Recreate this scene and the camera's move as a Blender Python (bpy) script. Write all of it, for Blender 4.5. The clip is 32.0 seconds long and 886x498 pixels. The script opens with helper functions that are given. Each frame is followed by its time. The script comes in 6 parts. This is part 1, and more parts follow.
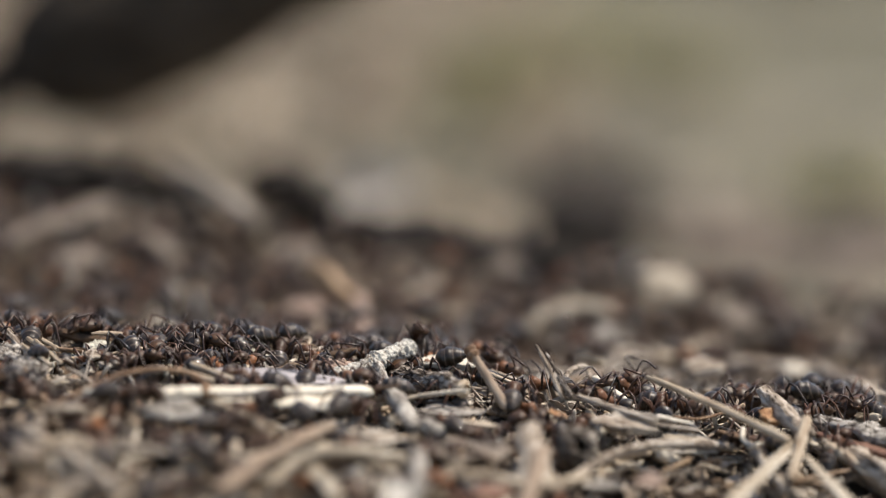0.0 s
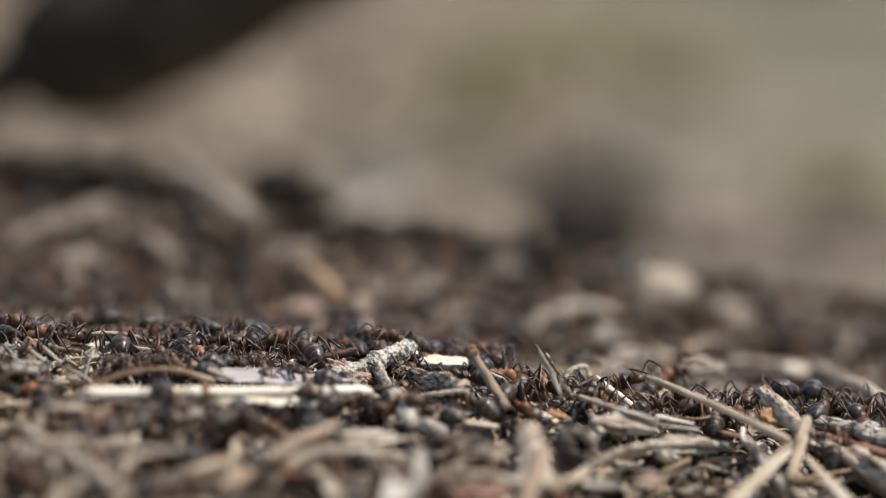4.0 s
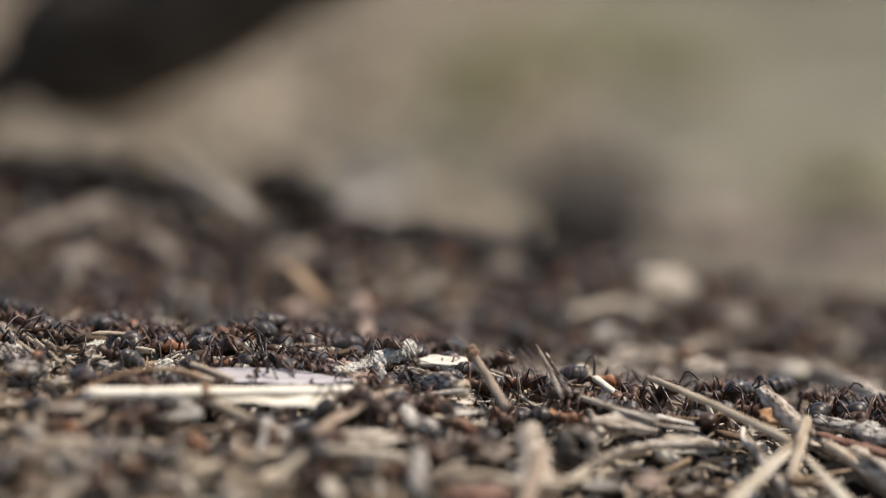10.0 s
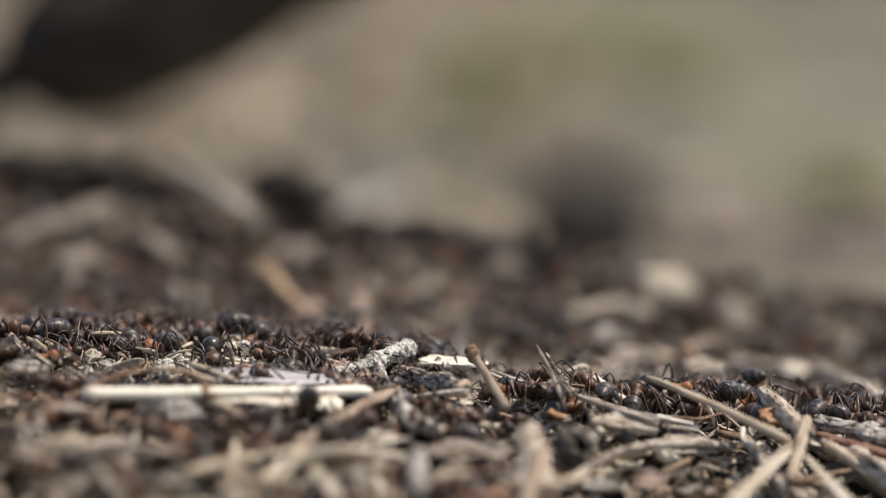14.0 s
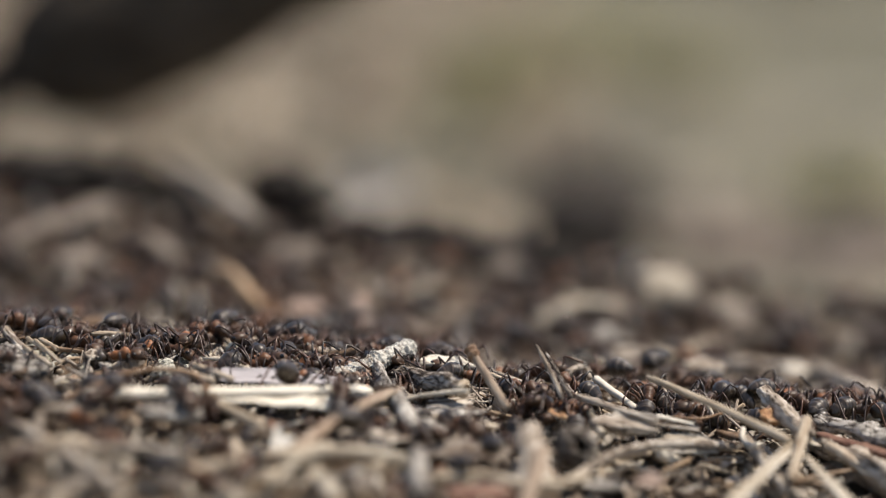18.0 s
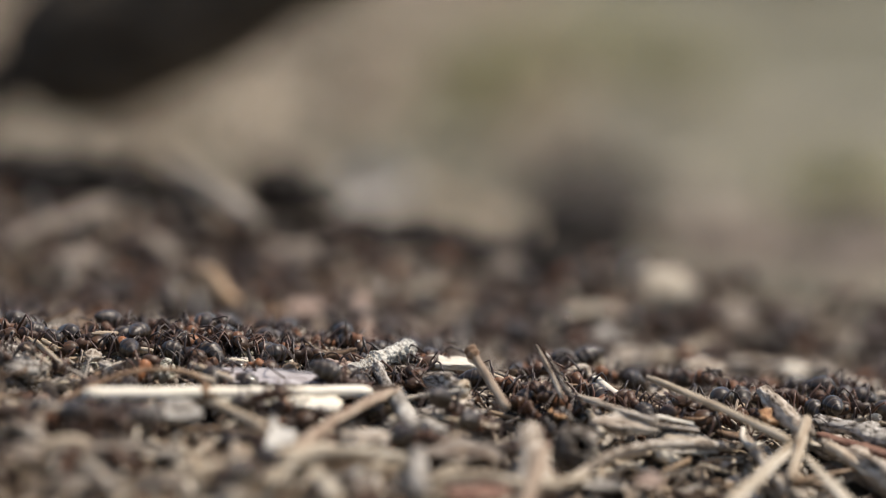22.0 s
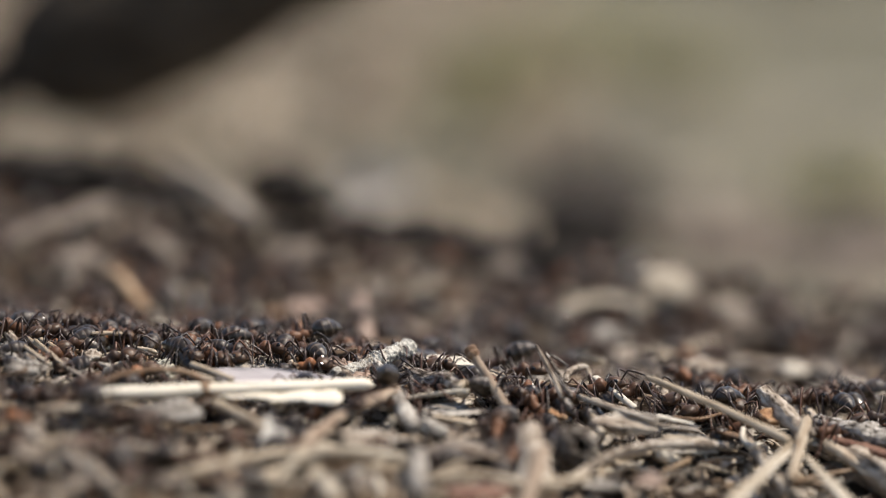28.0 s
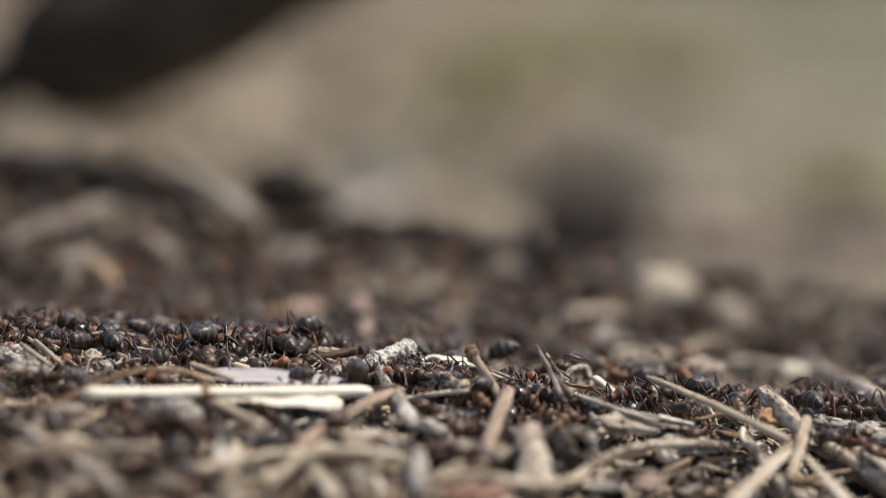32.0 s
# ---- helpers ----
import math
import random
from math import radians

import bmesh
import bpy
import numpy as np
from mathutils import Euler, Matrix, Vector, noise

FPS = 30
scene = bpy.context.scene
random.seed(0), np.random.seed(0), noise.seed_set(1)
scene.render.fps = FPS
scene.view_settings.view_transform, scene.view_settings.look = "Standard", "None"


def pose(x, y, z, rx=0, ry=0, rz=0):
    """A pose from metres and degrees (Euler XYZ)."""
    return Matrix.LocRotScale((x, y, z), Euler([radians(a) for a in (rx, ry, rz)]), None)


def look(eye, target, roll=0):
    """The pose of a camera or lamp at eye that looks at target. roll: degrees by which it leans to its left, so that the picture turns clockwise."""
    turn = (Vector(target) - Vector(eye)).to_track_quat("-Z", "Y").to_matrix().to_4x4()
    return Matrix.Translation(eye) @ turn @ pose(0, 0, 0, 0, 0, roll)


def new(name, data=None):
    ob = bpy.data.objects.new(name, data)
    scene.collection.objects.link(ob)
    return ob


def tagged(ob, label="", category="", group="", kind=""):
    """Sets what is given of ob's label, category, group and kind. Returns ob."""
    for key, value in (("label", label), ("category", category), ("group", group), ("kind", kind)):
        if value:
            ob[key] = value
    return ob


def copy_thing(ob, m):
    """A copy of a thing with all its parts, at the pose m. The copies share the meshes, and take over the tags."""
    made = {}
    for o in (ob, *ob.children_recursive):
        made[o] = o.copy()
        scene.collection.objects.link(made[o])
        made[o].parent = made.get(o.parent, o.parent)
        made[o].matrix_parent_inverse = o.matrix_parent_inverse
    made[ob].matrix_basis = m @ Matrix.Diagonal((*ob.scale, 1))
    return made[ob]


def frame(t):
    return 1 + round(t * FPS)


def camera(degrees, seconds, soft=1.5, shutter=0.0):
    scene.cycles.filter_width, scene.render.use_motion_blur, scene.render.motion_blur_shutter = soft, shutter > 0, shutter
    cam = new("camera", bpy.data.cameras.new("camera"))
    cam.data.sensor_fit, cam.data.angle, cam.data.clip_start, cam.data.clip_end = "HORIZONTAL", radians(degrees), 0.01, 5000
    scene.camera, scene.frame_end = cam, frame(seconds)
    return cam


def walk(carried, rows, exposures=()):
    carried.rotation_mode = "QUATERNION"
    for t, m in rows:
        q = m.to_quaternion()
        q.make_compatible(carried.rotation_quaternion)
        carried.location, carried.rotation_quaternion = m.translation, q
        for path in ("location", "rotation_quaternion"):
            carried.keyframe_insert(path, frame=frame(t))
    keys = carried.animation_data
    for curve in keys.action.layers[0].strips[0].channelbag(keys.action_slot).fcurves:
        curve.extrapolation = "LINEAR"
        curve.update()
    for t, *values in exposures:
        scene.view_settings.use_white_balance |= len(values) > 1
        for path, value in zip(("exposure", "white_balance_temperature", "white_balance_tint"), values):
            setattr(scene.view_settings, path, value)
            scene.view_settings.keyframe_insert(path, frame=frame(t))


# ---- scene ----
MM = 0.001
rng = random.Random(7)

# camera: a long macro lens on a low tripod at the edge of the mound
cam = camera(20.0, 32.0, soft=1.15)
cam.data.dof.use_dof = True
cam.data.dof.focus_distance = 0.258
cam.data.dof.aperture_fstop = 7.7
EYE = pose(0.0, -0.280, 0.0458, 90 - 6.75, 0, 0)
walk(cam, [(0.0, EYE), (32.0, EYE)], exposures=[(0.0, 0.61, 6900, 12), (32.0, 0.61, 6900, 12)])

# light: a high sun from behind the mound, clear sky
SUN_EL, SUN_AZ = 64.0, 80.0
world = bpy.data.worlds.new("world")
scene.world = world
world.use_nodes = True
wn = world.node_tree
sky = wn.nodes.new("ShaderNodeTexSky")
sky.sky_type = "NISHITA"
sky.sun_disc = False
sky.sun_elevation = radians(SUN_EL)
sky.sun_rotation = radians(SUN_AZ)
wn.links.new(sky.outputs[0], wn.nodes["Background"].inputs[0])
wn.nodes["Background"].inputs[1].default_value = 0.1
sun_data = bpy.data.lights.new("sun", "SUN")
sun_data.energy = 3.9
sun_data.angle = radians(0.6)
sun_data.color = (1.0, 0.94, 0.85)
sun = new("sun", sun_data)
sun.matrix_world = look((0.6 * math.sin(radians(SUN_AZ)), 0.6 * math.cos(radians(SUN_AZ)),
                         0.6 * math.tan(radians(SUN_EL))), (0, 0, 0))


# ---- materials ----
def surface(name, stops, rough=0.8, grain=900.0, bump=0.3, source="object", spread=0.35, spec=0.3, stretch=(1, 1, 1), crack=0.0):
    """Ramp of colours, picked by chance for each piece or island and by two scales of noise; crack: cells per metre of dark cracks."""
    m = bpy.data.materials.new(name)
    m.use_nodes = True
    n, l = m.node_tree.nodes, m.node_tree.links
    bsdf = n["Principled BSDF"]
    co = n.new("ShaderNodeTexCoord")
    mp = n.new("ShaderNodeMapping")
    mp.inputs["Scale"].default_value = stretch
    l.new(co.outputs["Object"], mp.inputs[0])
    fine, coarse = n.new("ShaderNodeTexNoise"), n.new("ShaderNodeTexNoise")
    for t, s in ((fine, grain), (coarse, grain * 0.16)):
        t.inputs["Scale"].default_value = s
        t.inputs["Detail"].default_value = 6.0
        l.new(mp.outputs[0], t.inputs["Vector"])
    if source == "object":
        pick = n.new("ShaderNodeObjectInfo").outputs["Random"]
    elif source == "island":
        pick = n.new("ShaderNodeNewGeometry").outputs["Random Per Island"]
    else:
        flat = n.new("ShaderNodeValue")
        flat.outputs[0].default_value = 0.5
        pick = flat.outputs[0]
    mix = n.new("ShaderNodeMath")
    mix.operation = "MULTIPLY_ADD"
    l.new(fine.outputs[0], mix.inputs[0])
    mix.inputs[1].default_value = spread
    l.new(pick, mix.inputs[2])
    off = n.new("ShaderNodeMath")
    off.operation = "MULTIPLY_ADD"
    l.new(coarse.outputs[0], off.inputs[0])
    off.inputs[1].default_value = spread * 0.7
    l.new(mix.outputs[0], off.inputs[2])
    sub = n.new("ShaderNodeMath")
    sub.operation = "SUBTRACT"
    l.new(off.outputs[0], sub.inputs[0])
    sub.inputs[1].default_value = spread * 0.85
    ramp = n.new("ShaderNodeValToRGB")
    els = ramp.color_ramp.elements
    while len(els) < len(stops):
        els.new(0.5)
    for e, (p, c) in zip(els, stops):
        e.position, e.color = p, (*c, 1)
    value, relief = sub.outputs[0], fine.outputs[0]
    if crack:
        cell = n.new("ShaderNodeTexVoronoi")
        cell.feature = "DISTANCE_TO_EDGE"
        cell.inputs["Scale"].default_value = crack
        warp = n.new("ShaderNodeVectorMath")
        warp.operation = "MULTIPLY_ADD"
        l.new(coarse.outputs["Color"], warp.inputs[0])
        warp.inputs[1].default_value = (0.0025, 0.0025, 0.0025)
        l.new(mp.outputs[0], warp.inputs[2])
        l.new(warp.outputs[0], cell.inputs["Vector"])
        gap = n.new("ShaderNodeMath")
        gap.operation, gap.use_clamp = "MULTIPLY", True
        l.new(cell.outputs["Distance"], gap.inputs[0])
        gap.inputs[1].default_value = 9.0
        cut = n.new("ShaderNodeMath")
        cut.operation = "MULTIPLY_ADD"
        l.new(gap.outputs[0], cut.inputs[0])
        cut.inputs[1].default_value = 0.28
        low = n.new("ShaderNodeMath")
        low.operation = "SUBTRACT"
        l.new(value, low.inputs[0])
        low.inputs[1].default_value = 0.24
        l.new(low.outputs[0], cut.inputs[2])
        high = n.new("ShaderNodeMath")
        high.operation = "ADD"
        l.new(relief, high.inputs[0])
        l.new(gap.outputs[0], high.inputs[1])
        value, relief = cut.outputs[0], high.outputs[0]
    l.new(value, ramp.inputs[0])
    l.new(ramp.outputs[0], bsdf.inputs["Base Color"])
    bsdf.inputs["Roughness"].default_value = rough
    bsdf.inputs["Specular IOR Level"].default_value = spec
    if bump:
        b = n.new("ShaderNodeBump")
        b.inputs["Strength"].default_value = bump
        b.inputs["Distance"].default_value = 0.9 / grain
        l.new(relief, b.inputs["Height"])
        l.new(b.outputs[0], bsdf.inputs["Normal"])
    return m


SOIL = surface("mound_soil", [(0.25, (0.028, 0.02, 0.015)), (0.55, (0.06, 0.045, 0.033)), (0.85, (0.14, 0.107, 0.08))],
               0.95, 420, 0.6, "noise", 0.5)
LITTER = surface("needle_litter", [(0.0, (0.03, 0.02, 0.015)), (0.3, (0.1, 0.065, 0.04)), (0.6, (0.22, 0.16, 0.11)),
                                   (0.85, (0.38, 0.31, 0.23)), (1.0, (0.55, 0.47, 0.36))], 0.8, 1900, 0.7, "island", 0.7)
CRUMB = surface("soil_crumb", [(0.0, (0.012, 0.009, 0.007)), (0.5, (0.05, 0.033, 0.024)), (0.8, (0.14, 0.07, 0.04)),
                               (1.0, (0.3, 0.24, 0.18))], 0.85, 2000, 0.8, "island", 0.6)
WOOD_GREY = surface("weathered_wood", [(0.15, (0.06, 0.042, 0.03)), (0.38, (0.23, 0.18, 0.135)), (0.6, (0.37, 0.315, 0.255)), (0.9, (0.58, 0.52, 0.44))],
                    0.85, 3600, 1.0, "noise", 2.3, 0.3, (0.1, 1, 1))
STRAW = surface("pale_straw", [(0.1, (0.46, 0.38, 0.26)), (0.4, (0.68, 0.61, 0.49)), (0.95, (0.8, 0.75, 0.66))],
                0.6, 2600, 0.5, "noise", 1.1, 0.35, (0.06, 1, 1))
STRAW.node_tree.nodes["Principled BSDF"].inputs["Subsurface Weight"].default_value = 0.06
STRAW.node_tree.nodes["Principled BSDF"].inputs["Subsurface Radius"].default_value = (0.0012, 0.0009, 0.0006)
TAN = surface("tan_needle", [(0.1, (0.2, 0.135, 0.08)), (0.5, (0.39, 0.315, 0.225)), (0.9, (0.57, 0.49, 0.385))],
              0.65, 3000, 0.6, "noise", 1.8, 0.4, (0.09, 1, 1))
BROWN = surface("brown_twig", [(0.1, (0.09, 0.05, 0.03)), (0.5, (0.2, 0.12, 0.07)), (0.9, (0.36, 0.25, 0.16))],
                0.75, 2400, 0.9, "noise", 1.7, 0.3, (0.3, 1, 1))
RED = surface("red_bark", [(0.1, (0.08, 0.038, 0.025)), (0.5, (0.165, 0.082, 0.056)), (0.9, (0.3, 0.19, 0.135))],
              0.75, 2000, 0.6, "noise", 1.5)
AMBER = surface("amber_resin", [(0.1, (0.2, 0.09, 0.035)), (0.5, (0.36, 0.19, 0.085)), (0.9, (0.52, 0.36, 0.22))],
                0.65, 1800, 1.0, "noise", 1.8, 0.4)
LICHEN = surface("white_lichen", [(0.12, (0.11, 0.09, 0.07)), (0.34, (0.31, 0.285, 0.245)), (0.55, (0.44, 0.42, 0.375)), (0.8, (0.56, 0.54, 0.485))],
                 0.95, 4200, 1.0, "noise", 2.2)
PALE = surface("lichen_pale", [(0.2, (0.09, 0.075, 0.062)), (0.45, (0.27, 0.24, 0.21)), (0.6, (0.37, 0.34, 0.3)), (0.8, (0.48, 0.45, 0.4))],
               0.95, 3400, 1.0, "noise", 2.4, 0.3, (0.5, 1, 1))
WHITE = surface("white_splinter", [(0.1, (0.42, 0.37, 0.29)), (0.8, (0.68, 0.63, 0.54))], 0.6, 1800, 0.2, "noise", 0.8)
MIXED = surface("mixed_debris", [(0.0, (0.06, 0.04, 0.028)), (0.25, (0.16, 0.1, 0.06)), (0.5, (0.3, 0.22, 0.15)),
                                 (0.75, (0.42, 0.35, 0.27)), (1.0, (0.6, 0.54, 0.44))], 0.8, 2300, 0.9, "object", 0.9,
                0.3, (0.3, 1, 1))
MIXED_BITS = surface("wood_bits", [(0.0, (0.2, 0.15, 0.11)), (0.5, (0.34, 0.29, 0.24)), (1.0, (0.5, 0.455, 0.39))], 0.85, 2200, 0.8, "island", 0.8)
SLOPE_BITS = surface("slope_bits", [(0.0, (0.11, 0.075, 0.052)), (0.5, (0.32, 0.26, 0.205)), (1.0, (0.58, 0.515, 0.43))], 0.85, 1900, 0.5, "island", 0.5)
STRAW_BITS = surface("straw_bits", [(0.0, (0.22, 0.15, 0.09)), (0.5, (0.42, 0.34, 0.25)), (1.0, (0.68, 0.61, 0.5))], 0.7, 2600, 0.5, "island", 0.5)
PINK = surface("pink_brown_bark", [(0.1, (0.2, 0.13, 0.1)), (0.5, (0.33, 0.24, 0.19)), (0.9, (0.42, 0.33, 0.27))], 0.8, 1600, 0.3, "noise", 0.8)
BARKTWIG = surface("twig_bark", [(0.15, (0.025, 0.017, 0.012)), (0.4, (0.11, 0.085, 0.066)), (0.6, (0.24, 0.2, 0.165)), (0.85, (0.46, 0.42, 0.37))],
                   0.9, 3000, 1.0, "noise", 2.2, 0.3, (0.35, 1, 1), crack=1300)
KNOBBY = surface("light_twig", [(0.1, (0.16, 0.1, 0.065)), (0.5, (0.29, 0.22, 0.16)), (0.9, (0.43, 0.36, 0.285))], 0.7, 2400, 0.5, "noise", 1.4, 0.3, (0.2, 1, 1))
DIM = surface("dim_wood", [(0.1, (0.09, 0.07, 0.055)), (0.5, (0.19, 0.155, 0.125)), (0.9, (0.3, 0.255, 0.21))], 0.85, 2400, 0.8, "noise", 1.6, 0.3, (0.35, 1, 1))
# near black, so that the crest clods stand in for a shaded hollow
NEAR_BLACK = surface("near_black", [(0.2, (0.007, 0.0055, 0.004)), (0.6, (0.015, 0.011, 0.008)), (0.9, (0.035, 0.026, 0.019))],
               0.95, 90, 0.9, "noise", 0.8)
LOGBARK = surface("log_bark", [(0.2, (0.016, 0.012, 0.008)), (0.5, (0.058, 0.044, 0.031)), (0.9, (0.14, 0.108, 0.08))],
                  0.95, 70, 1.0, "noise", 1.2)
DRYLEAF = surface("dry_leaf", [(0.0, (0.26, 0.195, 0.135)), (0.5, (0.37, 0.295, 0.225)), (1.0, (0.5, 0.415, 0.325))],
                  0.75, 120, 0.3, "island", 0.4)
GRASS = surface("dry_grass", [(0.0, (0.084, 0.082, 0.045)), (0.35, (0.162, 0.154, 0.097)), (0.7, (0.24, 0.218, 0.153)),
                              (1.0, (0.46, 0.405, 0.315))], 0.7, 60, 0.0, "island", 0.3)
MOSS = surface("moss", [(0.0, (0.15, 0.15, 0.075)), (0.5, (0.28, 0.26, 0.14)), (1.0, (0.4, 0.36, 0.21))],
               0.95, 200, 0.0, "island", 0.4)
GASTER = surface("ant_gaster", [(0.2, (0.011, 0.0078, 0.005)), (0.8, (0.04, 0.027, 0.016))], 0.4, 3500, 0.25, "noise", 1.2, 0.25)
GASTER_BANDED = surface("ant_gaster_banded", [(0.2, (0.011, 0.0078, 0.005)), (0.8, (0.04, 0.027, 0.016))], 0.4, 3500, 0.25, "noise", 1.2, 0.25)


def band(m, joints):
    """Pale brown rims along the joints of the gaster's plates, at these places on its long axis."""
    n, l = m.node_tree.nodes, m.node_tree.links
    bsdf = n["Principled BSDF"]
    split = n.new("ShaderNodeSeparateXYZ")
    l.new(n["Texture Coordinate"].outputs["Object"], split.inputs[0])
    total = None
    for x in joints:
        c = n.new("ShaderNodeMath")
        c.operation = "COMPARE"
        l.new(split.outputs[0], c.inputs[0])
        c.inputs[1].default_value, c.inputs[2].default_value = x, 0.00006
        if total is None:
            total = c.outputs[0]
        else:
            a = n.new("ShaderNodeMath")
            a.operation = "MAXIMUM"
            l.new(total, a.inputs[0])
            l.new(c.outputs[0], a.inputs[1])
            total = a.outputs[0]
    mix = n.new("ShaderNodeMix")
    mix.data_type = "RGBA"
    l.new(total, mix.inputs[0])
    l.new(n["Color Ramp"].outputs[0], mix.inputs[6])
    mix.inputs[7].default_value = (0.085, 0.062, 0.045, 1)
    l.new(mix.outputs[2], bsdf.inputs["Base Color"])


band(GASTER_BANDED, (-0.00228, -0.00304, -0.0037))
for skin in (GASTER, GASTER_BANDED):
    skin.node_tree.nodes["Principled BSDF"].inputs["Coat Weight"].default_value = 0.6
    skin.node_tree.nodes["Principled BSDF"].inputs["Coat Roughness"].default_value = 0.04
THORAX = surface("ant_thorax", [(0.1, (0.03, 0.016, 0.009)), (0.6, (0.08, 0.038, 0.02)), (0.85, (0.15, 0.065, 0.03)), (1.0, (0.28, 0.112, 0.045))],
                 0.45, 2500, 0.25, "object", 0.4, 0.3)
CROWD_THORAX = surface("crowd_thorax", [(0.1, (0.03, 0.017, 0.01)), (0.55, (0.07, 0.036, 0.021)), (0.85, (0.15, 0.066, 0.031)), (1.0, (0.3, 0.12, 0.048))],
                       0.45, 2500, 0.2, "island", 0.3, 0.3)
HEAD = surface("ant_head", [(0.2, (0.022, 0.014, 0.008)), (0.6, (0.07, 0.037, 0.02)), (0.9, (0.17, 0.08, 0.038))],
               0.42, 2500, 0.2, "noise", 0.9, 0.3)
LEG = surface("ant_leg", [(0.0, (0.013, 0.009, 0.007)), (0.7, (0.05, 0.026, 0.017)), (1.0, (0.12, 0.055, 0.03))], 0.4, 2500, 0.0, "object", 0.25, 0.5)
EYE_M = surface("ant_eye", [(0.0, (0.004, 0.004, 0.004)), (1.0, (0.01, 0.01, 0.01))], 0.2, 2500, 0.0, "noise", 0.2, 0.5)


# ---- the ground ----
def smooth(t):
    t = min(1.0, max(0.0, t))
    return t * t * (3 - 2 * t)


def crest_y(x):
    return 0.073 - 0.29 * max(-0.15, min(0.15, x))


def ground_z(x, y):
    """Height of the mound's flank, its crest and the forest floor behind it."""
    s = y - crest_y(x)
    k = max(smooth(s / 0.12), smooth((abs(x) - 0.14) / 0.2), smooth((-0.35 - y) / 0.3))
    floor = -0.0487 + 0.10 * (max(0.0, min(1.7, y + 0.28)) - 0.8)
    d = max(0.0, -0.004 - y)
    d = d * d * 2.0 if d < 0.07 else 0.07 * 0.07 * 2.0 + (d - 0.07) * 0.15
    dip = 0.0032 * smooth((y + 0.016) / 0.036) * (1 - 0.6 * smooth((y - 0.05) / 0.06))
    rise = 0.13 * max(0.0, min(y, crest_y(x)) - 0.025)
    swell = 0.0015 * math.exp(-((x + 0.02) / 0.018) ** 2 - ((y + 0.021) / 0.009) ** 2)
    fall = smooth(x / 0.018) * (0.0024 * smooth((-0.028 - y) / 0.016) + 0.007 * smooth((-0.041 - y) / 0.02))
    return (-0.09 * x - min(d, 0.03) - dip - fall + swell + rise) * (1 - k) + floor * k


def rough_z(x, y):
    z = ground_z(x, y)
    near = 1 - smooth((abs(y) - 0.25) / 0.2)
    v = Vector((x * 1000, y * 1000, 3.0))
    z += near * MM * (1.3 * noise.noise(v / 9.0) + 0.6 * noise.noise(v / 3.1)) - 1.2 * MM
    if y > 0.3:
        z += 0.006 * smooth((y - 0.3) / 0.3) * noise.noise(Vector((x * 14, y * 14, 1.0)))
    return z


FLOOR = surface("forest_floor", [(0.2, (0.095, 0.094, 0.066)), (0.42, (0.168, 0.16, 0.117)), (0.6, (0.222, 0.205, 0.16)), (0.85, (0.31, 0.27, 0.22))],
                0.95, 45, 0.4, "noise", 1.2)


def ground_sheet():
    def steps(lo, hi, d, far, n):
        mid = list(np.arange(lo, hi + d / 2, d))
        out = [d * 9 * i for i in range(1, 49)]
        out += [out[-1] + far * (i / n) ** 4 + d * 14 * i for i in range(1, n + 1)]
        return [lo - q for q in out[::-1]] + mid + [hi + q for q in out]
    xs = steps(-0.13, 0.13, 0.0014, 300.0, 30)
    ys = steps(-0.12, 0.24, 0.0014, 300.0, 30)
    verts = [(x, y, rough_z(x, y)) for y in ys for x in xs]
    w = len(xs)
    faces = [(j * w + i, j * w + i + 1, (j + 1) * w + i + 1, (j + 1) * w + i)
             for j in range(len(ys) - 1) for i in range(w - 1)]
    me = bpy.data.meshes.new("ground")
    me.from_pydata(verts, [], faces)
    me.materials.append(SOIL)
    me.materials.append(FLOOR)
    for p in me.polygons:
        c = p.center
        edge = 0.05 * noise.noise(Vector((c.x * 9, c.y * 9, 0))) + 0.03 * noise.noise(Vector((c.x * 40, c.y * 40, 0)))
        if c.y - crest_y(c.x) > 0.1 + edge or math.hypot(c.x, c.y + 0.2) > 0.5 + edge:
            p.material_index = 1
    me.shade_smooth()
    return tagged(new("ground", me), "dark soil of the ant mound and forest floor", "ground", kind="structure")


ground_sheet()


# ---- mesh tools ----
def part(name, bm, material, parent=None, label=""):
    me = bpy.data.meshes.new(name)
    bm.to_mesh(me)
    bm.free()
    me.materials.append(material)
    ob = new(name, me)
    if parent:
        ob.parent = parent
    if label:
        tagged(ob, label)
    return ob


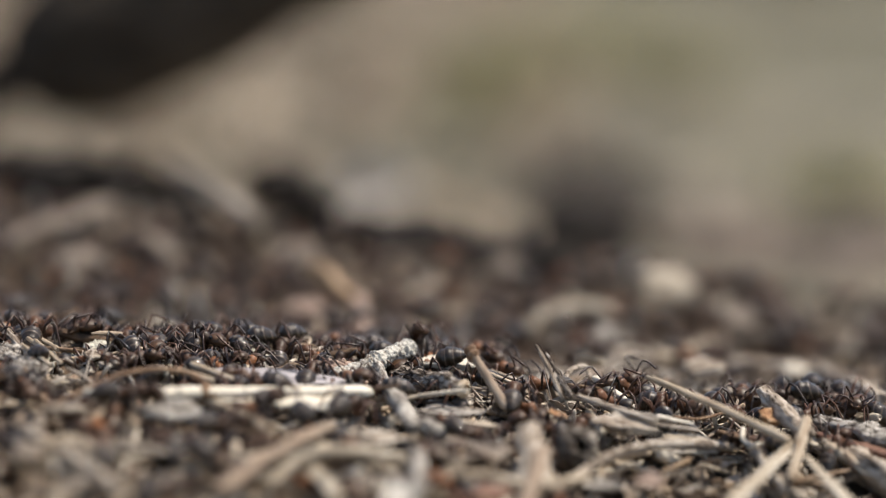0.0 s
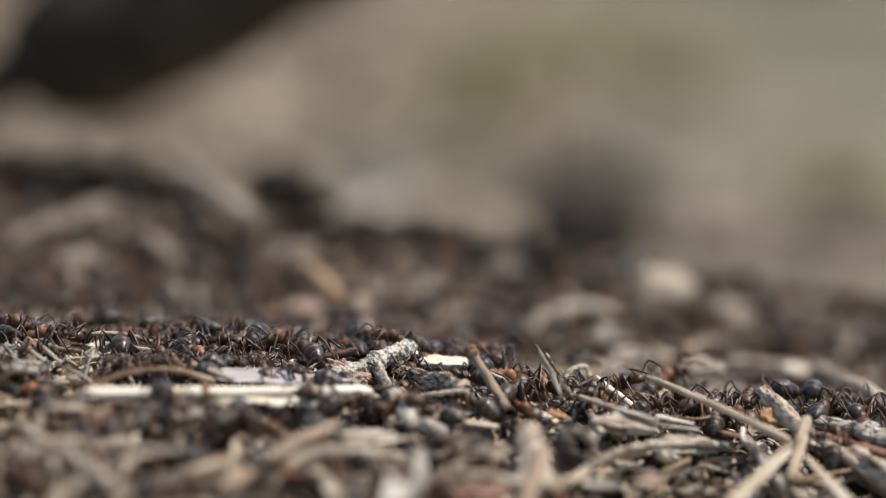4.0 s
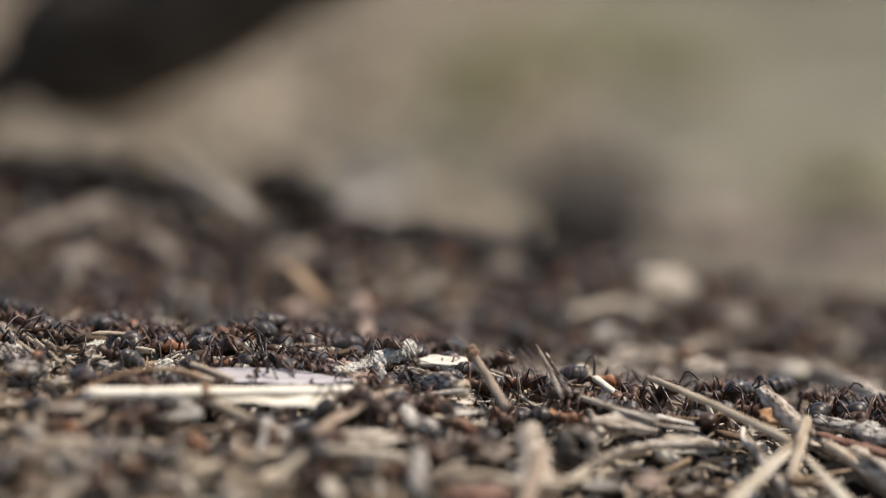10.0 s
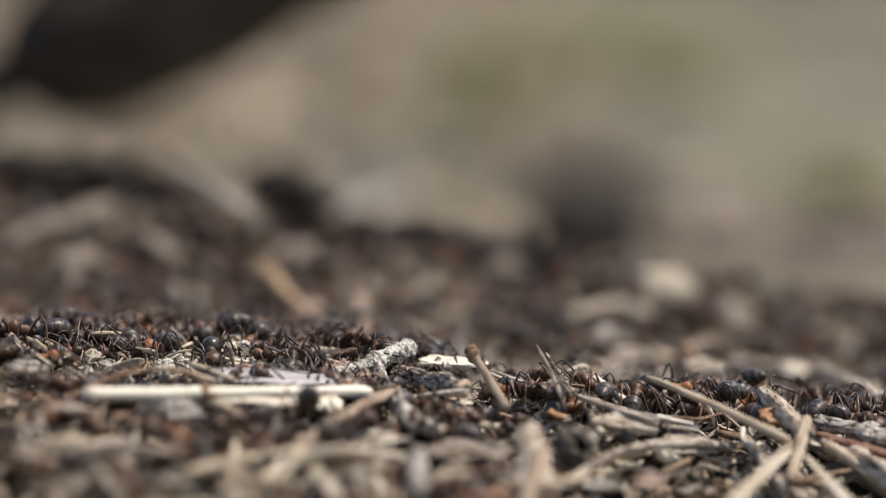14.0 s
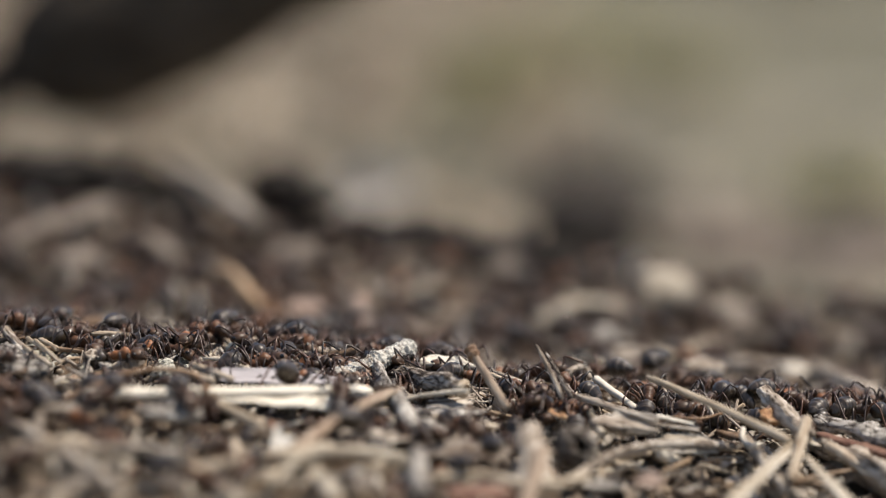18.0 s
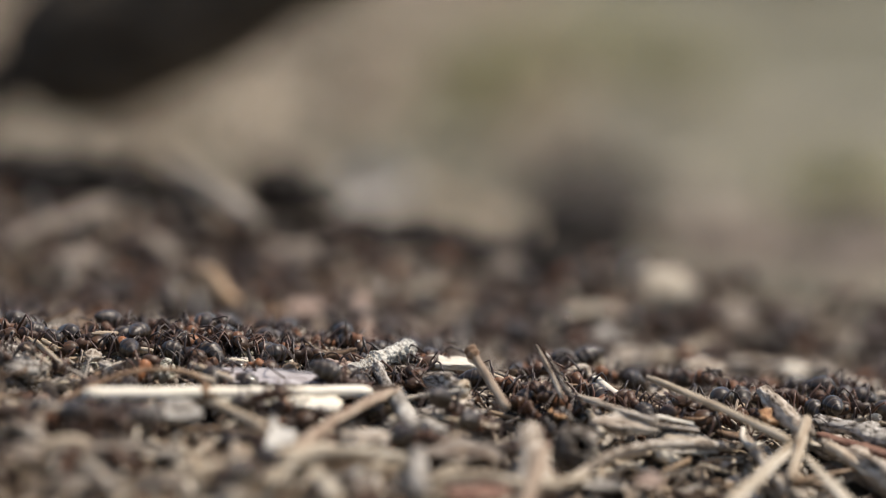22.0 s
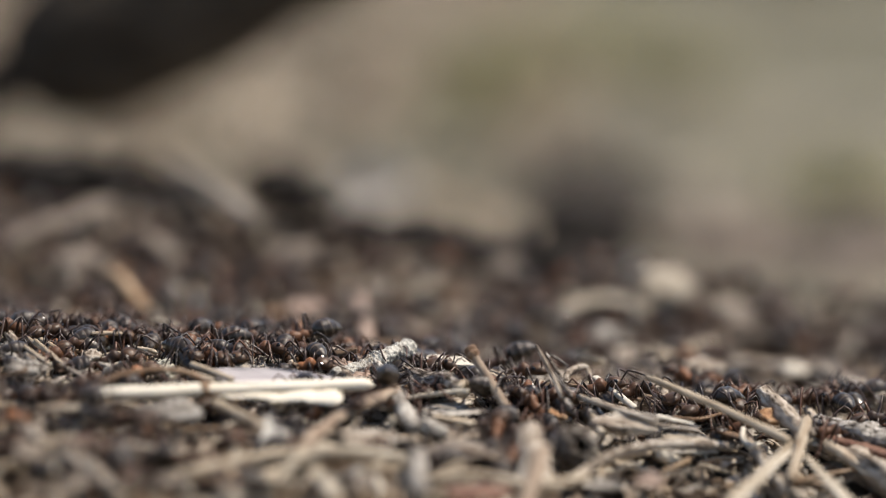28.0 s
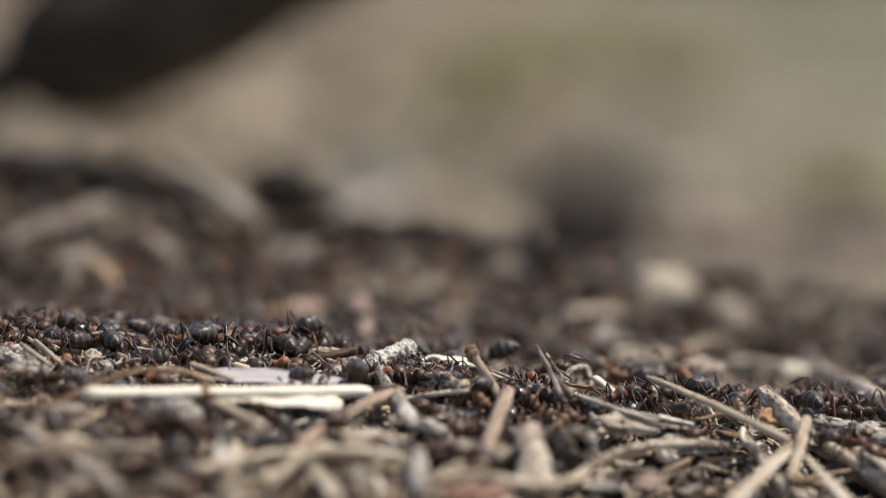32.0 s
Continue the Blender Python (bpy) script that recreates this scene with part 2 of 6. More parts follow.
def tube(bm, pts, radii, sides=8, wobble=0.0, flat=1.0, r=rng):
    """A closed tube along pts with a rough, grooved skin and broken ends; flat squeezes it in its own height."""
    pts = [Vector(p) for p in pts]
    seed = Vector((r.random() * 90, r.random() * 90, r.random() * 90)) if wobble else Vector()
    rings = []
    for i, p in enumerate(pts):
        d = (pts[min(i + 1, len(pts) - 1)] - pts[max(i - 1, 0)]).normalized()
        side = d.cross(Vector((0, 0, 1)))
        side = side.normalized() if side.length > 1e-4 else Vector((1, 0, 0))
        up = side.cross(d).normalized()
        ring = []
        for k in range(sides):
            a = 2 * math.pi * k / sides
            q, slip = radii[i], 0.0
            if wobble:
                c = Vector((math.cos(a), math.sin(a), 0))
                q *= 1 + wobble * (1.1 * noise.noise(c * 1.3 + Vector((0, 0, i * 0.3)) + seed)
                                   + 0.8 * noise.noise(c * 3.5 + Vector((0, 0, i * 0.12)) + seed)
                                   + 0.25 * noise.noise(c * 3.0 + Vector((0, 0, i * 1.1)) + seed))
                if i in (0, len(pts) - 1):
                    slip = 1.1 * q * noise.noise(c * 2.0 + seed)
            ring.append(bm.verts.new(p + side * (math.cos(a) * q) + up * (math.sin(a) * q * flat) + d * slip))
        rings.append(ring)
    for a, b in zip(rings, rings[1:]):
        for k in range(sides):
            f = bm.faces.new((a[k], a[(k + 1) % sides], b[(k + 1) % sides], b[k]))
            f.smooth = True
    bm.faces.new(rings[0][::-1])
    bm.faces.new(rings[-1])
    return bm


def lathe(bm, profile, sides=14, squash=(1.0, 1.0), centre=(0, 0, 0)):
    """A body of revolution about x; profile rows of (x, radius, rise)."""
    rings = []
    for x, q, dz in profile:
        rings.append([bm.verts.new((centre[0] + x, centre[1] + q * squash[0] * math.cos(2 * math.pi * k / sides),
                                    centre[2] + dz + q * squash[1] * math.sin(2 * math.pi * k / sides))) for k in range(sides)])
    for a, b in zip(rings, rings[1:]):
        for k in range(sides):
            bm.faces.new((a[k], b[k], b[(k + 1) % sides], a[(k + 1) % sides])).smooth = True
    bm.faces.new(rings[0])
    bm.faces.new(rings[-1][::-1])
    return bm


def stick_bm(length, r0, r1, bend=0.0, knots=2, sides=9, n=12, wobble=0.12, flat=1.0, seed=1):
    """A stick along x about its middle, bowed upward by bend, with knots and broken ends."""
    r = random.Random(seed)
    bm = bmesh.new()
    pts, rad = [], []
    kn = [r.uniform(0.15, 0.85) for _ in range(knots)]
    for i in range(n + 1):
        u = i / n
        bow = bend * (1 - (2 * u - 1) ** 2)
        w = (0.9 * wobble + 0.05) * max(r0, r1)
        pts.append((length * (u - 0.5), w * noise.noise(Vector((u * 4, seed, 0.3))), bow + w * noise.noise(Vector((u * 4, seed, 7.7)))))
        q = r0 + (r1 - r0) * u
        q *= 1 + sum(0.3 * math.exp(-((u - k) / 0.035) ** 2) for k in kn)
        if i in (0, n):
            q *= 0.72
        rad.append(q)
    tube(bm, pts, rad, sides, wobble * 1.3, flat, r)
    return bm


def chip_bm(length, width, thick, curl=0.0, seed=1, fine=3):
    """An irregular flake or crumb: crumpled skin, torn outline, curled, with real thickness."""
    bm = bmesh.new()
    bmesh.ops.create_icosphere(bm, subdivisions=fine, radius=1.0)
    o = Vector((seed * 3.7, seed * 1.3, seed * 7.1))
    for v in bm.verts:
        p = v.co.copy()
        edge = math.hypot(p.x, p.y)
        q = 1 + 0.5 * noise.noise(Vector((p.x, p.y, 0)) * 1.5 + o) * edge + 0.3 * noise.noise(p * 2.6 + o) + 0.16 * noise.noise(p * 6.5 + o)
        z = math.copysign(abs(p.z) ** 0.7, p.z)
        crumple = 0.35 * noise.noise(Vector((p.x * 2.2, p.y * 3.4, 5)) + o) + 0.18 * noise.noise(Vector((p.x * 6, p.y * 9, 5)) + o)
        v.co = (p.x * q * length * 0.5, p.y * q * width * 0.5,
                (z * (0.8 + 0.3 * noise.noise(p * 5 + o)) + crumple) * thick * 0.5 + curl * (p.y * p.y + 0.4 * p.x * p.x))
    for f in bm.faces:
        f.smooth = True
    return bm


def granulate(ob, amount, cells):
    """Roughen a piece into small grains: amount in mm, cells per mm."""
    me = ob.data
    dirs = [v.normal.copy() for v in me.vertices]
    for v, d in zip(me.vertices, dirs):
        p = v.co * 1000 * cells
        lump = 1 - min(1.0, noise.voronoi(p)[0][0] * 1.5)
        v.co += d * (amount * MM * (lump + 0.5 * noise.noise(p * 0.45)))
    return ob


def aim(a, b, roll=0.0):
    """Pose at the middle of a and b (mm), x axis from a to b."""
    a, b = Vector(a) * MM, Vector(b) * MM
    x = (b - a).normalized()
    y = Vector((0, 0, 1)).cross(x)
    y = y.normalized() if y.length > 1e-5 else Vector((0, 1, 0))
    z = x.cross(y)
    m = Matrix((x, y, z)).transposed().to_4x4()
    m.translation = (a + b) / 2
    return m @ Matrix.Rotation(radians(roll), 4, "X")


count = [0]


def stick(name, a, b, r0, r1, mat, label, bend=0.0, knots=1, flat=1.0, roll=0.0, wobble=0.12, group="", category=""):
    """A stick between two points in mm, radii in mm."""
    count[0] += 1
    length = (Vector(b) - Vector(a)).length * MM
    bm = stick_bm(length, r0 * MM, r1 * MM, bend * MM, knots, 14, 26, wobble, flat, count[0])
    ob = part(name, bm, mat)
    ob.matrix_world = aim(a, b, roll)
    return tagged(ob, label, category or name.split("_")[-1], group)


def chip(name, at, length, width, thick, mat, label, turn=(0, 0, 0), curl=0.0, group="", category=""):
    count[0] += 1
    crusty = name.endswith("_crust")
    ob = part(name, chip_bm(length * MM, width * MM, thick * MM, curl * MM, count[0], 5 if crusty else 3), mat)
    if crusty:
        granulate(ob, 0.2, 2.4)
    ob.matrix_world = pose(at[0] * MM, at[1] * MM, at[2] * MM, *turn)
    return tagged(ob, label, category or name.split("_")[-1], group)


# ---- pieces lying on the mound ----
DULLSTRAW = surface("dull_straw", [(0.1, (0.2, 0.15, 0.095)), (0.5, (0.38, 0.325, 0.25)), (0.95, (0.56, 0.505, 0.42))], 0.75, 3000, 0.6, "noise", 1.9, 0.3, (0.07, 1, 1))
BARKPALE = surface("cracked_bark", [(0.1, (0.07, 0.055, 0.045)), (0.28, (0.22, 0.19, 0.16)), (0.48, (0.38, 0.345, 0.3)), (0.8, (0.54, 0.5, 0.45))],
                   0.9, 2600, 1.0, "noise", 2.4, 0.3, (0.3, 1, 1), crack=1700)
STEMS = "straws and stems on the mound"
TWIGS = "twigs on the mound"
FLAKES = "flakes on the mound"


def bow_stem(name, pts, r0, r1, mat, label, group="", category="", sides=8):
    """A bent stem through points in mm, smoothed."""
    pts = [Vector(p) * MM for p in pts]
    base = sum(pts, Vector()) / len(pts)
    fine = []
    n = len(pts)
    for i in range(n - 1):
        p0, p1, p2, p3 = pts[max(i - 1, 0)], pts[i], pts[i + 1], pts[min(i + 2, n - 1)]
        for k in range(5):
            u = k / 5
            fine.append(0.5 * (2 * p1 + (p2 - p0) * u + (2 * p0 - 5 * p1 + 4 * p2 - p3) * u * u
                               + (3 * p1 - p0 - 3 * p2 + p3) * u ** 3) - base)
    fine.append(pts[-1] - base)
    rad = [(r0 + (r1 - r0) * i / (len(fine) - 1)) * MM for i in range(len(fine))]
    rad[0] *= 0.7
    rad[-1] *= 0.7
    bm = bmesh.new()
    tube(bm, fine, rad, sides, 0.1)
    ob = part(name, bm, mat)
    ob.location = base
    return tagged(ob, label, category or name.split("_")[-1], group)


# the pale straw with its split lower strip and its node
straw = new("straw")
straw.matrix_world = aim((-34.2, -43.6, 3.9), (-7.2, -35.5, 2.7))
SL = (Vector((-7.2, -35.5, 2.7)) - Vector((-34.2, -43.6, 3.9))).length * MM
part("stalk", stick_bm(SL, 0.8 * MM, 0.78 * MM, 0, 0, 18, 40, 0.09, 0.8, 5), STRAW, straw)
lower = part("split_strip", stick_bm(SL * 0.42, 0.1 * MM, 1.0 * MM, 0.0, 0, 16, 30, 0.2, 0.32, 6), STRAW, straw, "split strip of straw")
lower.matrix_basis = pose(SL * 0.17, -1.15 * MM, -0.75 * MM, 36, 3.0, -2)
node = part("node", stick_bm(0.9 * MM, 0.86 * MM, 0.84 * MM, 0, 0, 12, 6, 0.06, 0.9, 7), BROWN, straw, "brown stalk node")
node.matrix_basis = pose(-SL * 0.085, 0, 0.0)
tagged(straw, "pale bleached straw with a brown node lying on the mound", "straw", STEMS)

chip("wood_flake", (-16.6, -32.4, 3.3), 12.8, 3.6, 0.4, surface("lilac_flake", [(0.1, (0.28, 0.255, 0.26)), (0.9, (0.46, 0.43, 0.43))], 0.75, 1500, 0.4, "noise", 1.3, 0.3, (0.2, 1, 1)),
     "pale lilac-grey wood flake behind the straw", (18, 3, 2), 0.5, FLAKES, "flake")
bow_stem("grass_stalk", [(-37.8, -42.8, 2.4), (-32.6, -39.0, 4.5), (-28.3, -37.9, 5.3), (-24.2, -38.3, 4.8), (-22.1, -40.9, 3.3)], 0.3, 0.26, BROWN,
         "arched thin brown grass stem over the straw", STEMS, "stem")
stick("grass_stalk", (-25.2, -31.5, 4.8), (-20.7, -35.4, 3.9), 0.34, 0.3, TAN, "short tan stem resting above the straw", 0, 0, 1, 0, 0.1, STEMS, "stem")
stick("grass_stalk", (-23.8, -39.3, 2.7), (-16.7, -46.1, 1.0), 0.42, 0.46, TAN, "tan stem lying aslant under the straw", 0.2, 1, 1, 0, 0.1, STEMS, "stem")
BRIGHT = surface("bright_wood", [(0.1, (0.46, 0.42, 0.36)), (0.8, (0.66, 0.62, 0.55))], 0.7, 1500, 0.6, "noise", 1.2, 0.3, (0.2, 1, 1))


def wedge_bm():
    """A split wedge of wood: a narrow top, a notch and a broad foot."""
    bm = bmesh.new()
    out = ((-1.7, -1.9), (-0.5, -1.5), (0.5, -1.1), (1.5, -1.0), (1.7, 0.3), (0.7, 0.7), (0.1, 0.9), (-0.1, 2.0), (-0.6, 1.9), (-0.8, 0.6), (-1.3, -0.8))
    rows = []
    for y, k in ((-0.45, 0.9), (-0.3, 1.0), (0.3, 1.0), (0.45, 0.88)):
        rows.append([bm.verts.new((x * k * MM, y * MM + 0.15 * MM * noise.noise(Vector((x, z, y))), z * k * MM)) for x, z in out])
    n = len(out)
    for a, c in zip(rows, rows[1:]):
        for k in range(n):
            bm.faces.new((a[k], a[(k + 1) % n], c[(k + 1) % n], c[k]))
    bm.faces.new(rows[0][::-1])
    bm.faces.new(rows[-1])
    bmesh.ops.triangulate(bm, faces=[f for f in bm.faces if len(f.verts) > 4])
    bmesh.ops.recalc_face_normals(bm, faces=bm.faces[:])
    return bm


carried_chip = part("white_chip", wedge_bm(), BRIGHT)
carried_chip.matrix_world = Matrix.Translation(Vector((-16.0, -48.8, 0.8)) * MM) @ pose(0, 0, 0, -42, 0, 8)
tagged(carried_chip, "wedge-shaped white wood chip dragged by ants", "chip", FLAKES)
HUSK = surface("tan_husk", [(0.1, (0.24, 0.14, 0.075)), (0.5, (0.37, 0.25, 0.15)), (0.9, (0.5, 0.37, 0.25))], 0.7, 2000, 0.5, "noise", 1.3, 0.3, (0.2, 1, 1))
carried_curl = bow_stem("tan_curl", [(-31.8, 34.8, 5.5), (-30.4, 33.0, 6.1), (-28.6, 30.0, 5.6), (-27.0, 27.2, 4.0), (-25.2, 25.0, 2.6)], 0.85, 0.95, HUSK, "curled orange-tan bark strip carried by ants", FLAKES, "strip")
# pieces along the ridge
chip("lichen_crust", (-43.6, -28.8, 5.2), 5.0, 3.0, 1.6, PALE, "pale grey lichen crust on the ridge", (10, 12, -20), 0.3, FLAKES, "lichen")
chip("lichen_crust", (-31.0, -22.7, 4.1), 3.4, 2.2, 1.3, PALE, "crumbled grey lichen on the ridge", (15, -8, 30), 0.3, FLAKES, "lichen")
stick("bark_twig", (-26.1, -14.6, 4.6), (-19.4, -24.0, 2.9), 0.75, 0.65, BARKTWIG, "rough grey bark twig on the ridge", 0, 3, 1, 0, 0.35, TWIGS, "twig")
stick("twig", (-21.3, -7.7, 3.7), (-10.8, -13.7, 2.8), 0.55, 0.65, WOOD_GREY, "weathered beige twig along the ridge", 0.4, 2, 1, 0, 0.25, TWIGS)
chip("white_chip", (-34.2, -28.9, 4.3), 1.5, 1.2, 0.7, PALE, "tiny whitish chip on the ridge", (20, 10, 10), 0.1, FLAKES, "chip")
stick("needle", (-39.4, -26.6, 5.5), (-42.6, -21.3, 6.2), 0.3, 0.25, TAN, "short tan needle on the ridge", 0, 0, 1, 0, 0.1, STEMS)
stick("needle", (-46.6, -18.2, 6.8), (-40.9, -31.9, 5.1), 0.5, 0.4, WOOD_GREY, "grey needle leaning on the lichen", 0, 0, 1, 0, 0.1, STEMS)
chip("beige_flake", (-21.2, -16.2, 4.6), 4.4, 2.2, 0.7, WOOD_GREY, "pale pinkish flake on the ridge", (24, 5, 15), 0.4, FLAKES, "flake")
# the lichen twig and its neighbours
lichen_bm = stick_bm((Vector((-11.1, -28.6, 3.3)) - Vector((-3.0, -20.0, 4.9))).length * MM, 0.58 * MM, 1.05 * MM, -0.35 * MM, 2, 40, 130, 0.22, 1, 61)
for v in lichen_bm.verts:
    over = (v.co.x - 4.9 * MM) / (1.1 * MM)
    if over > 0:
        v.co.y, v.co.z = (c * math.sqrt(max(0.06, 1 - over * over)) for c in (v.co.y, v.co.z))
lichen_twig = granulate(part("lichen_twig", lichen_bm, LICHEN), 0.12, 3.2)
lichen_twig.matrix_world = aim((-11.1, -28.6, 3.3), (-3.0, -20.0, 4.9))
tagged(lichen_twig, "pale lichen-covered twig pointing up", "twig", TWIGS)
frayed = stick("twig", (-7.1, -24.1, 3.8), (-2.7, -42.5, 0.3), 0.62, 0.9, PALE, "pinkish grey twig leaning against the lichen twig", 0, 2, 1, 0, 0.25, TWIGS)
granulate(frayed, 0.35, 1.3)
chip("wood_chunk", (-1.2, -40.4, -0.0), 3.4, 2.6, 1.8, PALE, "whitish rounded wood chunk on litter", (10, 20, 30), 0.1, FLAKES, "chunk")
slid_strip = stick("brown_twig", (-4.6, -33.6, 2.7), (-13.9, -50.1, 0.0), 0.62, 0.75, KNOBBY, "tan-brown bark strip lying aslant", 0.3, 1, 0.7, 0, 0.35, TWIGS, "twig")
hollow = stick("hollow_twig", (-5.0, -23.3, 2.2), (2.0, -31.6, 2.3), 1.05, 1.0, BARKTWIG, "dark bark-covered twig with a pale hollow end", 0.1, 2, 1, 0, 0.3, TWIGS, "twig")
hl = (Vector((2.0, -31.6, 2.3)) - Vector((-5.0, -23.3, 2.2))).length * MM
rim = bmesh.new()
for q0, q1, xx in ((0.5, 1.02, 0.0),):
    outer = [rim.verts.new((-0.3 * MM, q1 * MM * math.cos(a * 0.5236), q1 * MM * math.sin(a * 0.5236))) for a in range(12)]
    inner = [rim.verts.new((0.15 * MM, q0 * MM * math.cos(a * 0.5236), q0 * MM * math.sin(a * 0.5236))) for a in range(12)]
    deep = [rim.verts.new((-0.1 * MM, q0 * 0.9 * MM * math.cos(a * 0.5236), q0 * 0.9 * MM * math.sin(a * 0.5236))) for a in range(12)]
    for k in range(12):
        rim.faces.new((outer[k], outer[(k + 1) % 12], inner[(k + 1) % 12], inner[k]))
        rim.faces.new((inner[k], inner[(k + 1) % 12], deep[(k + 1) % 12], deep[k]))
    rim.faces.new(deep)
end = part("hollow_end", rim, TAN, hollow, "pale wood ring of the broken end")
end.matrix_basis = Matrix.Translation((hl * 0.5 + 0.4 * MM, 0, 0))
chip("beige_flake", (-0.1, -21.3, 3.0), 6.6, 2.3, 1.1, WHITE, "long pale flake behind the upright twig", (20, 4, 6), 0.5, FLAKES, "flake")
up = stick("upright_twig", (3.0, -30.0, 5.6), (6.4, -33.6, 0.6), 0.42, 0.52, KNOBBY, "short brown twig with a knobby end, standing aslant", 0, 0, 1, 0, 0.06, TWIGS, "twig")
ul = (Vector((6.4, -33.6, 0.6)) - Vector((3.0, -30.0, 5.6))).length * MM
kb = bmesh.new()
lathe(kb, [(x * MM, q * MM, 0) for x, q in ((-0.75, 0.35), (-0.68, 0.66), (-0.4, 0.7), (-0.2, 0.56), (0.0, 0.72), (0.22, 0.74), (0.4, 0.5), (0.8, 0.36))], 12)
knob = part("knob", kb, BROWN, up, "broken knobby tip")
knob.matrix_basis = Matrix.Translation((-ul / 2, 0, 0))
stick("needle", (4.8, -23.3, 2.8), (8.3, -23.1, 1.5), 0.22, 0.2, WOOD_GREY, "grey needle lying beside the upright twig", 0, 0, 1, 0, 0.1, STEMS)
stick("needle", (4.8, -24.8, 2.7), (7.8, -24.6, 1.4), 0.22, 0.2, TAN, "tan needle lying beside the upright twig", 0, 0, 1, 0, 0.1, STEMS)
pair = new("needle_pair")
pair.matrix_world = aim((9.7, -27.9, 6.2), (12.3, -32.5, 1.7))
PL = (Vector((9.7, -27.9, 6.2)) - Vector((12.3, -32.5, 1.7))).length * MM
for k in (-1, 1):
    nb = part("needle", stick_bm(PL * (1.0 if k < 0 else 0.86), 0.2 * MM, 0.3 * MM, 0.1 * MM, 0, 6, 10, 0.1, 1, 30 + k), WOOD_GREY if k < 0 else BARKTWIG, pair)
    nb.matrix_basis = pose(0.4 * MM * (k + 1), 0.32 * MM * k, 0.1 * MM * k, 0, 0, 1.6 * k)
tagged(pair, "standing pair of grey-brown pine needles", "needle", STEMS)
chip("pale_slab", (0.9, -29.7, 0.6), 5.4, 3.0, 0.5, WOOD_GREY, "pale flat wood slab", (14, -6, 8), 0.1, FLAKES, "slab")
chip("pale_slab", (0.6, -33.0, 0.3), 6.2, 3.2, 0.5, PALE, "grey flat wood slab under another", (10, 2, -5), 0.1, FLAKES, "slab")
stick("brown_twig", (-1.1, -36.9, 0.4), (5.3, -36.7, -0.6), 0.6, 0.5, TAN, "tan bark strip beside pale slabs", 0, 1, 0.6, 0, 0.2, TWIGS, "twig")
stick("twig", (4.5, -21.0, 2.0), (9.5, -28.6, -0.1), 0.25, 0.2, WOOD_GREY, "thin grey twig on litter", 0, 0, 1, 0, 0.1, TWIGS)
chip("amber_scale", (11.5, -32.9, -0.2), 2.2, 1.6, 0.6, AMBER, "small amber bud scale on litter", (20, 20, 30), 0.2, FLAKES, "scale")
# nut shell with a hole
nut = new("nut_shell")
nut.location = Vector((12.8, -42.2, -1.5)) * MM
nut.scale = (1.15, 1.15, 1.15)
sh = bmesh.new()
for i in range(7):
    pa = 0.35 + (math.pi - 0.45) * i / 6
    for k in range(12):
        a = k * 0.5236
        q = 1.6 * MM * (1 + 0.35 * noise.noise(Vector((math.cos(a) * 2, math.sin(a) * 2, i * 0.7))))
        sh.verts.new((q * math.sin(pa) * math.cos(a), -q * math.cos(pa), q * math.sin(pa) * math.sin(a)))
sh.verts.ensure_lookup_table()
for i in range(6):
    for k in range(12):
        sh.faces.new((sh.verts[i * 12 + k], sh.verts[i * 12 + (k + 1) % 12], sh.verts[i * 12 + 12 + (k + 1) % 12], sh.verts[i * 12 + 12 + k])).smooth = True
shell = part("shell", sh, BARKTWIG, nut)
so = shell.modifiers.new("thickness", "SOLIDIFY")
so.thickness = 0.3 * MM
nut.rotation_euler = (-0.25, 0.1, 0.2)
tagged(nut, "empty brown seed shell with a dark hole", "shell", FLAKES)
# right-hand group
stick("white_splinter", (15.7, -22.5, 1.9), (19.6, -27.6, -0.4), 0.45, 0.38, WHITE, "white wood splinter leaning on debris", 0, 0, 0.8, 0, 0.1, STEMS, "splinter")
stick("needle", (12.5, -27.0, 0.8), (18.7, -28.3, -0.4), 0.28, 0.22, WOOD_GREY, "grey needle lying near the white splinter", 0, 0, 1, 0, 0.1, STEMS)
stick("needle", (18.5, -30.9, -0.1), (25.5, -32.9, -1.5), 0.3, 0.24, PALE, "pale flattened needle on litter", 0.2, 0, 0.6, 0, 0.1, STEMS)
bow_stem("dark_needle", [(23.0, -31.5, -0.6), (25.9, -31.4, -0.8), (29.2, -27.5, -0.7)], 0.18, 0.14, BROWN, "thin dark curved pine needle", STEMS, "needle")
chip("crumpled_flake", (17.7, -34.7, -1.1), 6.15, 3.69, 1.64, WOOD_GREY, "crumpled grey-beige bark flake", (16, 6, -10), 0.9, FLAKES, "flake")
bow_stem("curved_twig", [(11.9, -47.2, -4.2), (15.0, -42.3, -2.9), (19.1, -39.0, -2.2), (24.0, -36.6, -2.3), (29.1, -33.3, -3.3)], 0.6, 0.45, WOOD_GREY,
         "curved beige twig in front of the flake", TWIGS, "twig")
stick("grass_stalk", (20.6, -29.9, 3.2), (34.1, -37.2, -2.0), 0.30, 0.48, TAN, "long thin tan grass stem leaning over debris", 0.2, 0, 1, 0, 0.06, STEMS, "stem")
stick("grey_twig", (32.8, -25.5, 1.2), (35.9, -35.9, -1.8), 0.8, 0.95, WOOD_GREY, "rough grey twig with a broken tip", 0, 2, 1, 0, 0.35, TWIGS, "twig")
stick("grey_twig", (37.4, -28.5, -3.2), (46.6, -42.4, -6.9), 0.97, 1.13, WOOD_GREY, "thick rough grey twig running to the front", 0.3, 3, 1, 0, 0.35, TWIGS, "twig")
